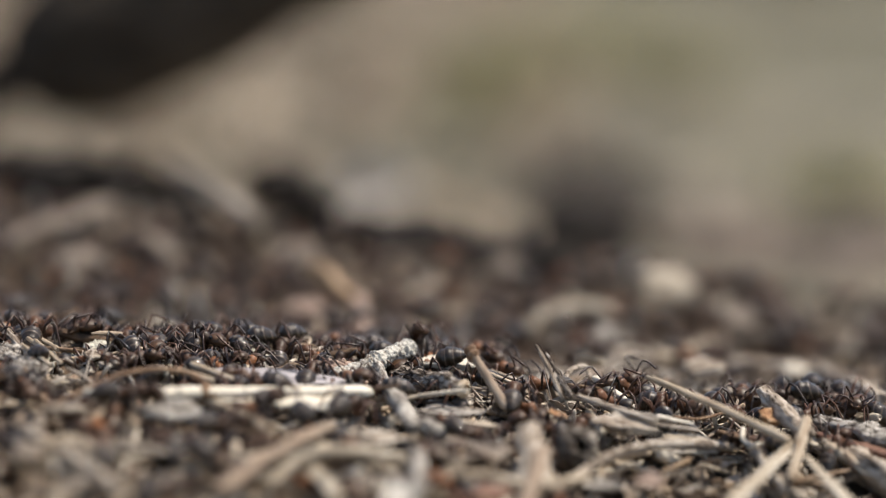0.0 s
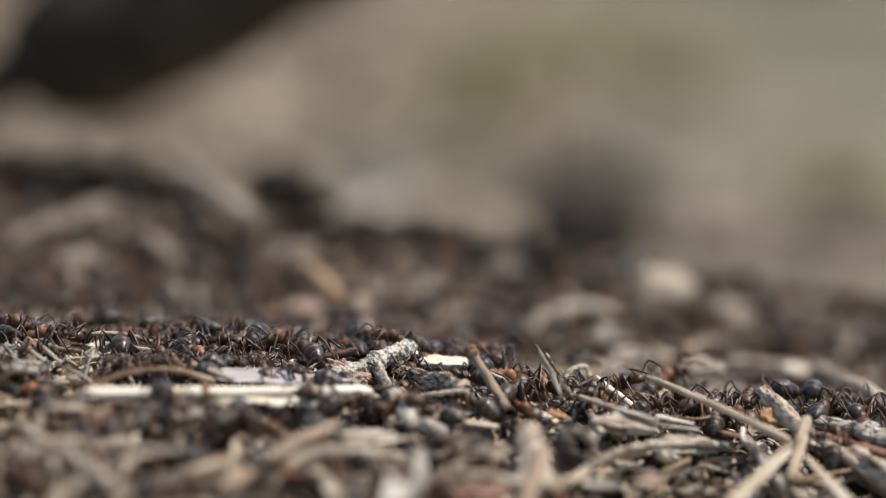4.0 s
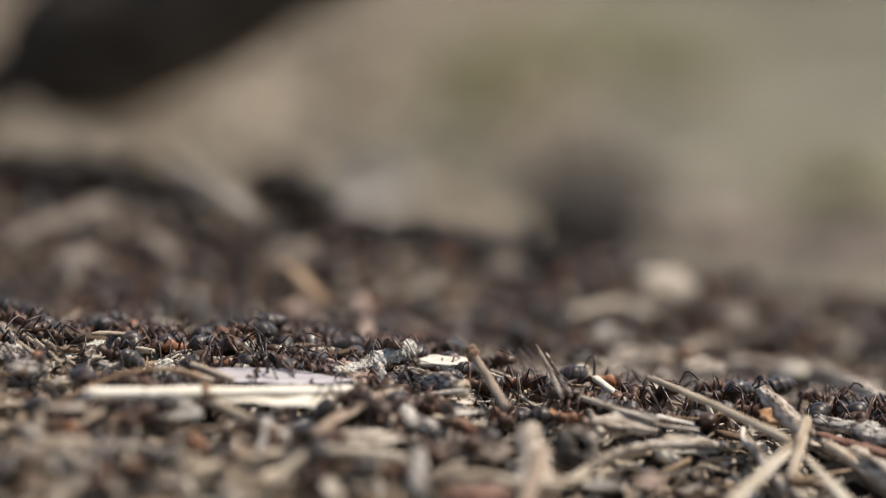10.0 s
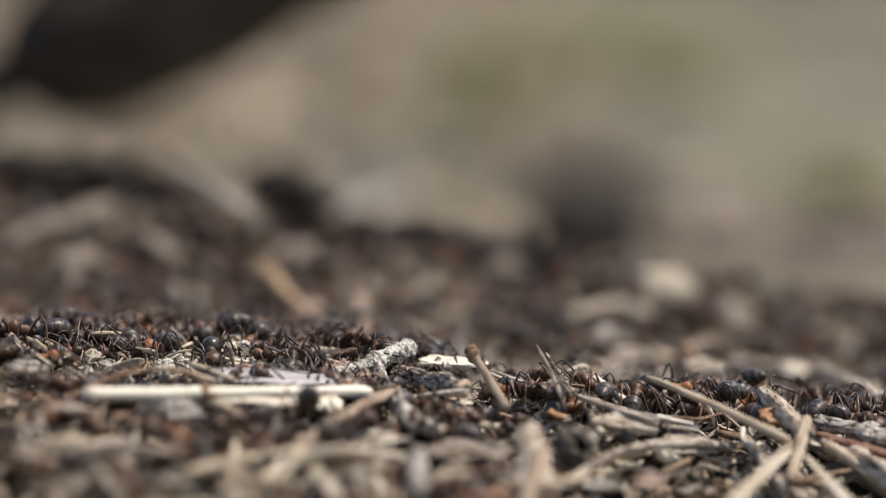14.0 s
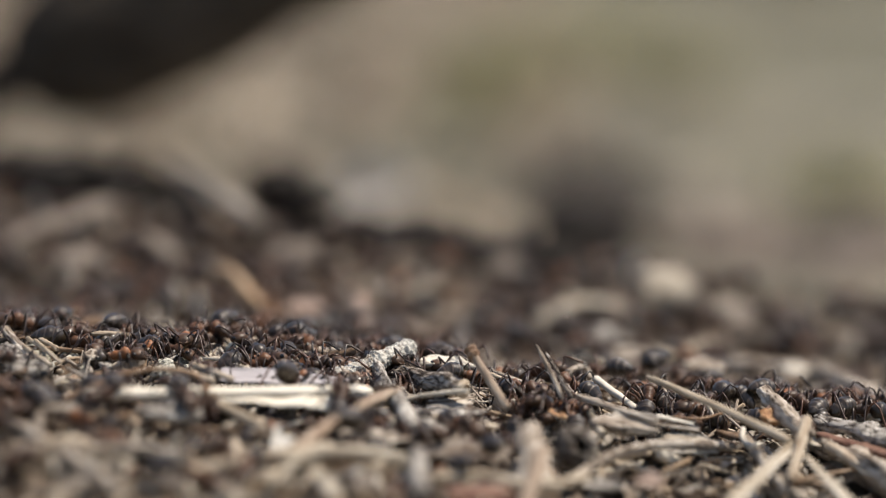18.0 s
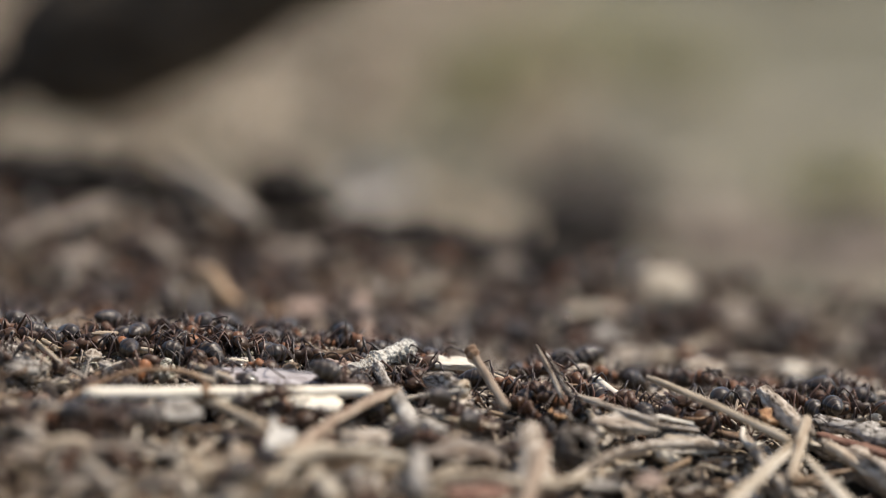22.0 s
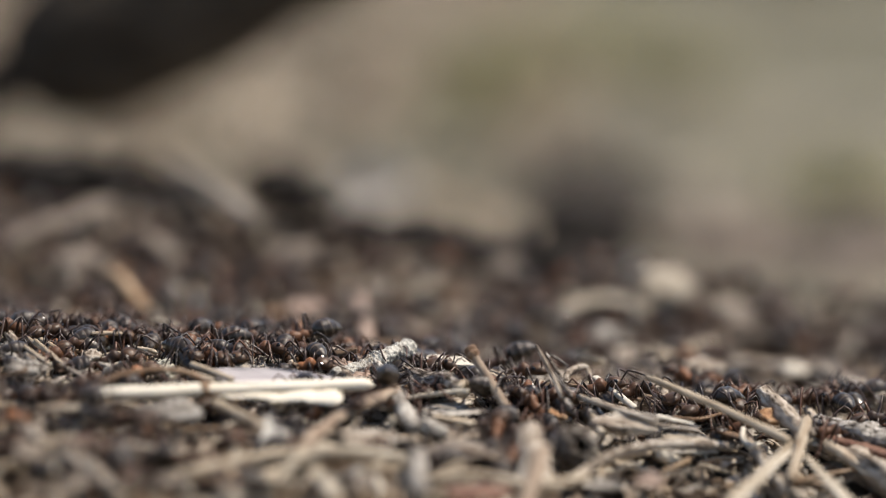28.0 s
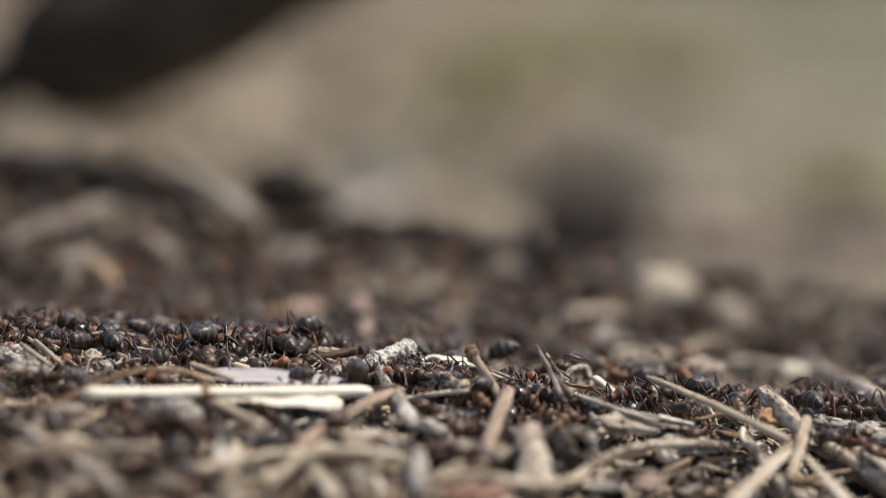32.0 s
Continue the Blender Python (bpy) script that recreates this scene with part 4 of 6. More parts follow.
litter("slope_fragments", 620, (-0.01, 0.085, 0.004, 0.1), (2.0, 5.6), SLOPE_BITS, "flake", 21, (0.6, 3.2), 45,
       label="pale wood fragments on the slope behind the ridge")
litter("ridge_debris", 150, (0.008, 0.056, -0.014, 0.016), (1.8, 4.6), SLOPE_BITS, "flake", 25, (0.8, 2.6), 35,
       label="pale bark chips behind the ridge of the mound")
litter("slope_chips", 620, (-0.09, 0.0, 0.008, 0.12), (2.0, 5.6), SLOPE_BITS, "flake", 22, (0.8, 3.4), 45,
       label="reddish and beige bark chips on the slope behind the ridge")
litter("straw_bits", 640, (-0.06, 0.06, -0.075, -0.02), (2.5, 8.0), STRAW_BITS, "needle", 23, (0.4, 2.2), 20,
       label="bleached bits of straw in the litter of the mound")
litter("front_straws", 190, (-0.055, 0.012, -0.066, -0.046), (3.5, 9.0), STRAW_BITS, "needle", 24, (1.0, 2.8), 22,
       label="pale broken straws in the front litter of the mound")
litter("fine_fibres", 3200, (-0.06, 0.06, -0.035, 0.012), (1.5, 4.5), MIXED_BITS, "needle", 17, (0.4, 2.8), 28,
       label="fine pale plant fibres on the ridge of the mound")
litter("coarse_litter", 2600, (-0.45, 0.45, -0.65, 0.1), (6, 16), LITTER, "needle", 18, (0, 2.0), 10,
       label="brown conifer needles on the flanks of the mound", clear=(-0.1, 0.1, -0.12, 0.2))
litter("floor_litter", 2600, (-1.6, 1.6, -1.2, 2.4), (25, 70), DRYLEAF, "flake", 19, (0, 5), 10,
       label="scattered beige fallen leaves on the forest floor", clear=(-0.5, 0.5, -0.7, 1.7))
litter("dry_grass", 4600, (-0.5, 0.5, 0.28, 1.7), (18, 60), GRASS, "needle", 14, (0, 5), 9,
       label="bleached dry grass stems on the forest floor")
litter("leaf_litter", 1500, (-0.5, 0.06, 0.28, 1.7), (18, 45), DRYLEAF, "flake", 15, (0, 5), 10,
       label="faded beige fallen leaves on the forest floor")



# ---- behind the mound ----
def bark_log(a, b, r0, r1, label, mat=NEAR_BLACK, name="log"):
    """A thick fallen log with furrowed bark between two points in mm."""
    a, b = Vector(a) * MM, Vector(b) * MM
    length = (b - a).length
    bm = bmesh.new()
    n, sides = 26, 28
    rr = random.Random(round(length * 1e5))
    rings = []
    for i in range(n + 1):
        u = i / n
        q0 = (r0 + (r1 - r0) * u) * MM * (0.14 + 0.86 * math.sqrt(1 - (1 - min(1.0, u / 0.33, (1 - u) / 0.05)) ** 2))
        ring = []
        for k in range(sides):
            an = 2 * math.pi * k / sides
            q = q0 * (1 + 0.06 * math.sin(7 * an + 2 * noise.noise(Vector((u * 9, k * 0.3, 1)))) + 0.06 * noise.noise(Vector((u * 6, math.cos(an) * 2, math.sin(an) * 2))))
            ring.append(bm.verts.new((length * (u - 0.5), q * math.cos(an), q * math.sin(an))))
        rings.append(ring)
    for p, s in zip(rings, rings[1:]):
        for k in range(sides):
            bm.faces.new((p[k], p[(k + 1) % sides], s[(k + 1) % sides], s[k])).smooth = True
    bm.faces.new(rings[0][::-1])
    bm.faces.new(rings[-1])
    ob = part(name, bm, mat)
    ob.matrix_world = aim(a / MM, b / MM)
    return tagged(ob, label, "log")


fallen = bark_log((-80.0, 182.6, 21.5), (1.7, 187.7, 67.9), 16.4, 16.4, "dark furrowed fallen log propped above the forest floor", LOGBARK)
prop = bmesh.new()
tube(prop, [Vector((-80.0, 183.0, 24.0)) * MM, Vector((-99.0, 182.0, 8.0)) * MM, Vector((-109.0, 180.0, -84.0)) * MM], [0.006, 0.006, 0.005], 12, 0.1)
prop_ob = part("branch", prop, LOGBARK, fallen, "broken side branch that props the log")
prop_ob.matrix_parent_inverse = fallen.matrix_world.inverted()
# trunk shape added only to give the dark strip along the top of the view
bark_log((-662.8, 1481.7, 41.4), (675.4, 1481.7, 41.4), 38, 38, "long dark trunk added for the dark strip far behind")
for at, size, wide, mm, label, turn in (((-14.2, 237.6, -4.4), 18, 10, BRIGHT, "pale bleached leaf behind the crest", (55, -16, 0)),
                                        ((78.2, 335.9, -25.5), 36, 22, DIM, "dull grey dead leaf behind the mound", (25, 8, 20)),
                                        ((85.6, 295.6, -25.5), 34, 22, DIM, "dull brown dead leaf behind the mound", (25, -8, -20)),
                                        ((60.5, 330.0, -29.5), 34, 24, DIM, "dull grey-brown dead leaf behind the mound", (30, 6, 50)),
                                        ((104.0, 330.0, -30.5), 36, 24, DIM, "dull curled dead leaf behind the mound", (28, -6, 10)),
                                        ((74.0, 385.0, -33.5), 36, 24, DIM, "dull grey flat dead leaf behind the mound", (32, 4, -40)),
                                        ((118.0, 372.0, -31.0), 38, 24, DIM, "dull brown crumpled dead leaf behind the mound", (30, 10, 25))):
    leaf = chip("dry_leaf", at, size, wide, 1.0, mm, label, turn, 3 if size < 20 else 5, "", "leaf")
    rib = part("midrib", stick_bm(size * 1.25 * MM, 0.7 * MM, 0.35 * MM, 0, 0, 7, 12, 0.1), BROWN, leaf, "brown leaf stalk and midrib")
    rib.location = (size * 0.12 * MM, 0, 0.7 * MM)


def tuft(at, n, size, spread, mat, label, name, seed, up=0.8):
    """A clump of thin blades on one base."""
    r = random.Random(seed)
    base = Vector(at) * MM
    bm = bmesh.new()
    for _ in range(n):
        a, lean = r.uniform(0, 6.283), r.uniform(0.1, 1.0) * spread
        length = size * MM * r.uniform(0.5, 1.0)
        d = Vector((math.cos(a) * lean, math.sin(a) * lean, up)).normalized()
        p0 = Vector((math.cos(a), math.sin(a), 0)) * size * MM * 0.25 * r.random()
        q = length * 0.03
        droop = Vector((0, 0, -length * 0.25 * lean))
        tube(bm, [p0, p0 + d * length * 0.5, p0 + d * length + droop], [q, q * 0.9, q * 0.3], 4)
    ob = part(name, bm, mat)
    ob.location = base
    return tagged(ob, label, name.split("_")[-1], kind="stuff")


for k, (px, w, n) in enumerate((((11.8, 659.2, -16.2), 34, 110), ((89.5, 700.2, -10.1), 36, 110), ((117.6, 435.8, -32.2), 30, 120), ((33.0, 860.0, -14.0), 40, 120), ((70.0, 915.0, -9.0), 42, 120))):
    tuft(px, n, w, 1.1, MOSS, "grey-green moss tuft on the forest floor", "moss_tuft", 50 + k, 0.7)
# one dark spot, filled with a near-black log shape and three dark clumps
bark_log((27.1, 336.0, -24.9), (44.0, 385.9, -27.9), 11, 13, "dark log-shaped piece behind the mound", NEAR_BLACK, "rotten_log")
tuft((30.0, 362.7, -28.5), 90, 24, 1.1, BARKTWIG, "dark clump of blades behind the mound", "dead_clump", 71, 0.9)
tuft((46.0, 395.6, -31.7), 100, 27, 1.1, BARKTWIG, "dark clump of blades behind the mound", "dead_clump", 72, 0.9)
tuft((36.5, 415.4, -34.0), 100, 35, 0.75, BARKTWIG, "dark clump of blades behind the mound", "dead_clump", 70, 0.9)
stick("dead_stalk", (69.4, 414.4, -42.6), (75.9, 457.0, -22.8), 5, 4, WOOD_GREY, "grey upright weathered stalk behind the mound", 0, 1, 1, 0, 0.12, "", "stalk")



# ---- ants ----
def ant_model(near=True, stance=0):
    """near: with eyes, feelers and jaws; the ants far up the slope have them folded away. stance: how it holds its legs, head and gaster."""
    r = random.Random(500 + stance)
    root = new("ant")
    s = MM * 1.1
    g = bmesh.new()
    prof = [(-1.15, 0.12, 0), (-1.25, 0.4, 0.03), (-1.5, 0.7, 0.06), (-1.8, 0.87, 0.08), (-2.02, 0.95, 0.08), (-2.1, 0.84, 0.08),
            (-2.4, 0.97, 0.06), (-2.72, 0.92, 0.02), (-2.8, 0.8, 0.02), (-3.1, 0.76, -0.05), (-3.32, 0.64, -0.1), (-3.4, 0.53, -0.1),
            (-3.6, 0.44, -0.17), (-3.78, 0.26, -0.22), (-3.9, 0.07, -0.26)]
    lathe(g, [(x * s, q * s, z * s) for x, q, z in prof], 16, (0.93, 0.89), (0, 0, 1.75 * s))
    droop = (0, 16, -14, 28, 8)[stance]
    bmesh.ops.rotate(g, cent=(-1.15 * s, 0, 1.7 * s), matrix=Matrix.Rotation(radians(-droop), 3, "Y") @ Matrix.Rotation(radians(r.uniform(-12, 12)), 3, "Z"), verts=g.verts[:])
    part("gaster", g, GASTER_BANDED, root, "shiny black gaster")
    p = bmesh.new()
    lathe(p, [(x * s, q * s, z * s) for x, q, z in [(-1.3, 0.1, 0), (-1.15, 0.16, 0.05), (-1.0, 0.2, 0.22), (-0.88, 0.17, 0.15), (-0.75, 0.12, 0)]],
          8, (1.3, 1.6), (0, 0, 1.55 * s))
    part("petiole", p, THORAX, root)
    t = bmesh.new()
    lathe(t, [(x * s, q * s, z * s) for x, q, z in [(-0.95, 0.14, -0.1), (-0.8, 0.34, -0.02), (-0.5, 0.44, 0.1), (-0.2, 0.4, 0.1), (0.0, 0.38, 0.12),
                                                    (0.2, 0.48, 0.22), (0.55, 0.58, 0.28), (0.85, 0.5, 0.2), (1.08, 0.3, 0.05), (1.2, 0.16, 0)]],
          12, (0.95, 1.1), (0, 0, 1.6 * s))
    part("thorax", t, THORAX, root, "red-brown thorax")
    h = bmesh.new()
    lathe(h, [(x * s, q * s, z * s) for x, q, z in [(1.12, 0.16, 0.1), (1.2, 0.5, 0.08), (1.4, 0.72, 0.05), (1.75, 0.78, 0), (2.1, 0.7, -0.12),
                                                    (2.4, 0.52, -0.25), (2.55, 0.3, -0.33)]], 12, (1.05, 0.72), (0, 0, 1.72 * s))
    head = part("head", h, HEAD, root, "dark brown head with reddish cheeks")
    yaw = Matrix.Rotation(radians(r.uniform(-28, 28)), 4, "Z") @ Matrix.Rotation(radians(r.uniform(-12, 22)), 4, "Y")
    pivot = Vector((1.15, 0, 1.8)) * s
    head.matrix_basis = Matrix.Translation(pivot) @ yaw @ Matrix.Translation(-pivot)
    for sy in (-1, 1) if near else ():
        bend = r.uniform(-0.35, 0.35)
        e = bmesh.new()
        bmesh.ops.create_icosphere(e, subdivisions=1, radius=0.2 * s, matrix=Matrix.Translation((1.65 * s, sy * 0.68 * s, 1.98 * s)))
        part("eye", e, EYE_M, head)
        a = bmesh.new()
        tube(a, [Vector(q) * s for q in ((2.2, sy * 0.25, 1.75), (2.5, sy * 0.8, 2.25), (2.75, sy * 1.25, 2.45 + bend), (3.2, sy * 1.3, 2.1 + bend * 1.6),
                                         (3.8, sy * 1.1, 1.5 + bend * 2), (4.1, sy * 0.95, 1.2 + bend * 2.2))],
             [0.07 * s, 0.08 * s, 0.085 * s, 0.09 * s, 0.1 * s, 0.06 * s], 5)
        part("antenna", a, LEG, head)
        d = bmesh.new()
        tube(d, [Vector(q) * s for q in ((2.35, sy * 0.32, 1.42), (2.7, sy * 0.3, 1.3), (2.95, sy * 0.05, 1.22))],
             [0.14 * s, 0.12 * s, 0.04 * s], 5, 0, 0.7)
        part("mandible", d, HEAD, head)
    for x, fore, wide, tall in ((0.65, 1.5, 1.9, 2.35), (0.1, 0.05, 2.2, 2.55), (-0.45, -1.9, 2.1, 2.9)):
        for sy in (-1, 1):
            b = bmesh.new()
            fwd, reach, high = fore + r.uniform(-0.55, 0.55), wide * r.uniform(0.82, 1.15), tall * r.uniform(0.9, 1.12)
            k = 0.5 if fwd > 0 else 0.42
            tube(b, [Vector(q) * s for q in ((0, 0, 0), (fwd * 0.08, sy * 0.3, -0.1), (fwd * 0.25, sy * reach * 0.3, (high - 1.3) * 0.6),
                                             (fwd * k, sy * reach * 0.52, high - 1.3), (fwd * 0.62, sy * reach * 0.66, high - 1.75),
                                             (fwd * 0.85, sy * reach * 0.85, -0.75), (fwd * 0.98, sy * reach * 0.95, -1.15),
                                             (fwd * 1.25, sy * reach * 1.08, -1.3))],
                 [0.14 * s, 0.12 * s, 0.125 * s, 0.08 * s, 0.085 * s, 0.065 * s, 0.045 * s, 0.03 * s], 6)
            leg = part("leg", b, LEG, root)
            leg.location = (x * s, sy * 0.28 * s, 1.3 * s)
    return tagged(root, "red-brown wood ant with black gaster walking on the mound", "ant", "ants on the mound")


NEAR = [ant_model(True, k) for k in range(5)]
FAR = [ant_model(False, k) for k in range(5)]


def swarm(models, n, skip=0):
    """n ants in turn of each stance; the first ones are the models themselves unless skipped."""
    return [models[i] if i < len(models) and not skip else copy_thing(models[i % len(models)], Matrix()) for i in range(n)]


ANTS = swarm(NEAR, 37)


def resting_ants(name, n, area, seed, label):
    """Resting ants too many to count, joined into one mesh."""
    r = random.Random(seed)
    verts, faces, mats = [], [], []
    slots = [GASTER, CROWD_THORAX, HEAD, LEG]
    index = {"gaster": 0, "petiole": 1, "thorax": 1, "head": 2, "leg": 3}
    for _ in range(n):
        x, y = r.uniform(area[0], area[1]), area[2] + (area[3] - area[2]) * r.random() ** 1.5
        m = pose(x, y, ground_z(x, y) + r.uniform(0, 2.0) * MM, r.gauss(0, 12), r.gauss(0, 12), r.uniform(0, 360))
        for ob in r.choice(FAR).children:
            base, me = len(verts), ob.data
            k = index[ob.name.split(".")[0]]
            verts += [m @ (ob.matrix_basis @ v.co) for v in me.vertices]
            for p in me.polygons:
                faces.append([base + q for q in p.vertices])
                mats.append(k)
    me = bpy.data.meshes.new(name)
    me.from_pydata(verts, [], faces)
    for s in slots:
        me.materials.append(s)
    me.polygons.foreach_set("material_index", mats)
    me.shade_smooth()
    tagged(new(name, me), label, "ants", kind="stuff")


resting_ants("distant_ants", 300, (-0.09, 0.085, 0.018, 0.105), 77, "crowd of dark wood ants on the upper slope")
# more ants in the sharp belt, then the crowd before and behind it
BELT = swarm(NEAR, 82, 1)
CROWD = swarm(FAR, 138)
CROSSERS = swarm(NEAR, 3, 1)
LOOKOUTS = swarm(NEAR, 2, 1)
for ob in ANTS + BELT + CROWD + CROSSERS + LOOKOUTS:
    k = rng.uniform(0.98, 1.2)
    ob.scale = (k, k, k)


# ---- how things move ----
def crawl(ant, rows, legs=True, climb=1.2):
    """Crawl through rows of seconds and x, y, z in mm, turning towards where it goes; climb: how high over the soil it may get."""
    rows = [(t, x, y, min(z, ground_z(x * MM, y * MM) * 1000 + climb)) for t, x, y, z in rows]
    r = random.Random(round(abs(rows[0][1]) * 977 + abs(rows[-1][2]) * 131))
    turn, keys, speed = r.uniform(0, 360), [], []
    first = next(((b[1] - a[1], b[2] - a[2]) for a, b in zip(rows, rows[1:]) if math.hypot(b[1] - a[1], b[2] - a[2]) > 1.0), None)
    if first:
        turn = math.degrees(math.atan2(first[1], first[0]))
    roll, nod = r.gauss(0, 12), r.gauss(-3, 13)
    for i, (t, x, y, z) in enumerate(rows):
        nt, nx, ny, _ = rows[min(i + 1, len(rows) - 1)]
        dx, dy = nx - x, ny - y
        v = math.hypot(dx, dy) / max(0.1, nt - t)
        if v > 0.7:
            want = math.degrees(math.atan2(dy, dx))
            diff = (want - turn + 180) % 360 - 180
            turn += max(-60, min(60, diff)) * min(1.0, 0.5 + 0.15 * v)
        else:
            turn += r.gauss(0, 9)
        keys.append((t, pose(x * MM, y * MM, z * MM, roll + r.gauss(0, 2), nod + r.gauss(0, 3), turn)))
        speed.append((t, v))
    walk(ant, keys)
    if not legs:
        return
    feet = [o for o in ant.children if o.name.startswith("leg")]
    for j, leg in enumerate(feet):
        at, ph = leg.location.copy(), math.pi * ((j // 2 + j) % 2) + r.uniform(-0.3, 0.3)
        sy = 1 if at.y > 0 else -1
        step, rows2, phase = 0.25, [], ph
        for q in range(129):
            t = q * step
            v = next((s for s in reversed(speed) if s[0] <= t), speed[0])[1]
            amp = min(16.0, 4 + 4.0 * v)
            phase += math.pi * 0.5 * (1.0 if v > 0.6 else 0.35)
            m = pose(0, 0, 0, sy * amp * 0.4 * max(0.0, math.cos(phase)), 0, amp * math.sin(phase))
            m.translation = at
            rows2.append((t, m))
        walk(leg, rows2)


def roam(seed, area, pace, lift=None):
    """A slow wandering path with rests inside an area of the mound, rows as for crawl()."""
    r = random.Random(seed)
    x, y, a = r.uniform(area[0], area[1]), r.uniform(area[2], area[3]), r.uniform(0, 6.283)
    if lift is None:
        lift = r.choice((0.0, 0.2, 0.5, 0.8, 1.2))
    rows, t = [], 0.0
    while t < 32.0:
        rows.append((t, x * 1000, y * 1000, ground_z(x, y) * 1000 + lift * (1 - 0.9 * smooth((y + 0.014) / 0.01))))
        dt = r.choice((1.0, 1.5, 2.0))
        v = 0.0 if r.random() < 0.35 else r.uniform(0.3, 1.0) * pace
        a += r.gauss(0, 0.5)
        nx, ny = x + math.cos(a) * v * dt, y + math.sin(a) * v * dt
        if not (area[0] < nx < area[1] and area[2] < ny < area[3]):
            a += 1.4
            nx, ny = x, y
        x, y, t = nx, ny, t + dt
    rows.append((32.0, x * 1000, y * 1000, ground_z(x, y) * 1000 + lift))
    return rows


def slide(ob, rows):
    """Drag a loose piece: rows of seconds and the offset from its resting place in mm."""
    rest = ob.matrix_basis.copy()
    walk(ob, [(t, Matrix.Translation((x * MM, y * MM, z * MM)) @ rest) for t, x, y, z in rows])


def motions():
    rest, pivot = straw.matrix_basis.copy(), Vector((-34.2, -43.6, 3.9)) * MM
    tilted = Matrix.Translation(pivot) @ pose(0, 0, 0, 0, -1.6, 0) @ Matrix.Translation(-pivot) @ rest
    walk(straw, [(0, rest), (26.6, rest), (27.4, tilted), (28.2, tilted), (28.9, rest), (32, rest)])
    slide(slid_strip, ((0, -6, -14, -1), (6, -5, -12, -1), (8, -2.5, -4, 0), (10, 0, 0, 0), (32, 0, 0, 0)))
    slide(husk, ((0, 0, 0, 0), (3, 0.5, 0, 0), (6, -1, -5, 0.3), (8, 1, -3, 0), (9, 4, 0, 0), (14, 4, 0, 0), (17, 3, 1, 0), (19, 0, 1, 0.6), (20, 1, 2, 0.3), (23, 2, -2, -0.5), (28, 3, 2, 0.5), (30, 2, 1, 0), (32, 2, -2, -0.4)))
    slide(lifted_strip, ((0, 3, -14, -3), (29.8, 3, -14, -3), (31, 1.5, -8, -2), (32, 0, 0, 0)))
    slide(carried_chip, ((0, 12, -16, -2), (6.5, 11, -12, -2), (7.8, 0.6, -0.5, 0), (10, 0, 0, 0), (11.4, 0, 0, 0), (12.2, 1, 1.5, -2.6), (16, 1, 1.5, -2.6), (16.9, 0, 0, 0), (17.4, 0, 0, 0), (18.2, 1, 0, -1.2), (19.5, 1, 1.5, -2.6), (21.4, 1, 1.5, -2.6), (22, 0.6, 0, 0), (23, 0, 0, 0), (28.4, 0, 0, 0), (29, -0.5, 0, -1), (30, -2.5, -2, -0.6), (32, -4, -6, -1)))
    slide(carried_curl, ((0, 14, 4, 0), (17, 4, 0, 0), (19, 2, -1, 0), (21, 1, -1, 0), (22, 0, 0, 0), (23, 0, 0, 0), (24, -3, 3, 0), (25, -7, 2, 0), (28, -11, -3, 0), (32, -14, 4, 0)))
    crawl(ANTS[0], [(0.0, -32.3, -21.0, 3.6), (1.0, -32.2, -21.4, 3.6), (2.0, -33.9, -18.0, 4.0), (3.0, -33.5, -23.3, 3.6), (4.0, -32.7, -22.6, 3.6), (6.0, -30.3, -20.7, 3.5), (7.0, -30.8, -20.8, 3.5), (8.0, -34.4, -21.0, 3.8), (9.0, -32.3, -21.5, 3.6), (11.0, -33.0, -17.7, 3.9), (13.0, -33.3, -17.8, 3.9), (15.5, -33.3, -17.8, 3.9), (17.5, -33.3, -17.8, 3.9), (19.0, -31.9, -20.0, 3.7), (20.0, -33.7, -19.6, 3.9), (21.0, -34.7, -18.4, 4.0), (23.0, -35.0, -17.8, 4.1), (25.0, -36.0, -16.0, 4.2), (25.5, -36.0, -15.9, 4.3), (27.5, -36.3, -15.7, 4.3), (28.7, -36.4, -15.7, 4.3), (30.7, -36.5, -15.6, 4.3), (32.0, -36.3, -15.5, 4.3)])
    crawl(ANTS[1], [(0.0, -22.7, -17.0, 3.0), (2.0, -23.4, -15.8, 3.1), (3.0, -25.0, -13.9, 3.3), (4.0, -25.3, -13.0, 3.4), (6.0, -26.0, -9.8, 3.3), (8.0, -27.2, -10.8, 3.5), (9.0, -28.0, -17.5, 3.5), (11.0, -27.8, -16.8, 3.5), (15.5, -27.3, -16.6, 3.4), (17.5, -26.0, -16.1, 3.4), (19.0, -25.8, -18.8, 3.2), (21.0, -26.8, -23.2, 3.0), (22.0, -29.9, -23.7, 3.2), (23.0, -29.9, -22.9, 3.3), (25.0, -30.0, -20.6, 3.5), (28.0, -29.0, -19.5, 3.4), (30.0, -25.8, -15.9, 3.3), (32.0, -26.0, -16.1, 3.4)])
    crawl(ANTS[2], [(0.0, -8.4, -5.0, 1.3), (1.0, -9.7, -13.3, 1.9), (2.0, -8.6, -12.6, 1.8), (6.0, -8.4, -12.9, 1.8), (8.0, -7.8, -13.8, 1.8), (9.0, -7.8, -12.8, 1.8), (11.0, -7.7, -8.8, 1.6), (12.0, -8.5, -8.4, 1.7), (13.0, -9.0, -6.1, 1.5), (15.5, -8.8, -9.9, 1.8), (17.5, -8.7, -15.8, 1.8), (19.0, -9.0, -16.0, 1.8), (21.0, -10.1, -16.5, 1.9), (23.0, -8.7, -15.8, 1.8), (28.0, -8.6, -18.6, 1.6), (30.0, -8.3, -26.0, 1.1), (32.0, -7.6, -25.7, 1.0)])
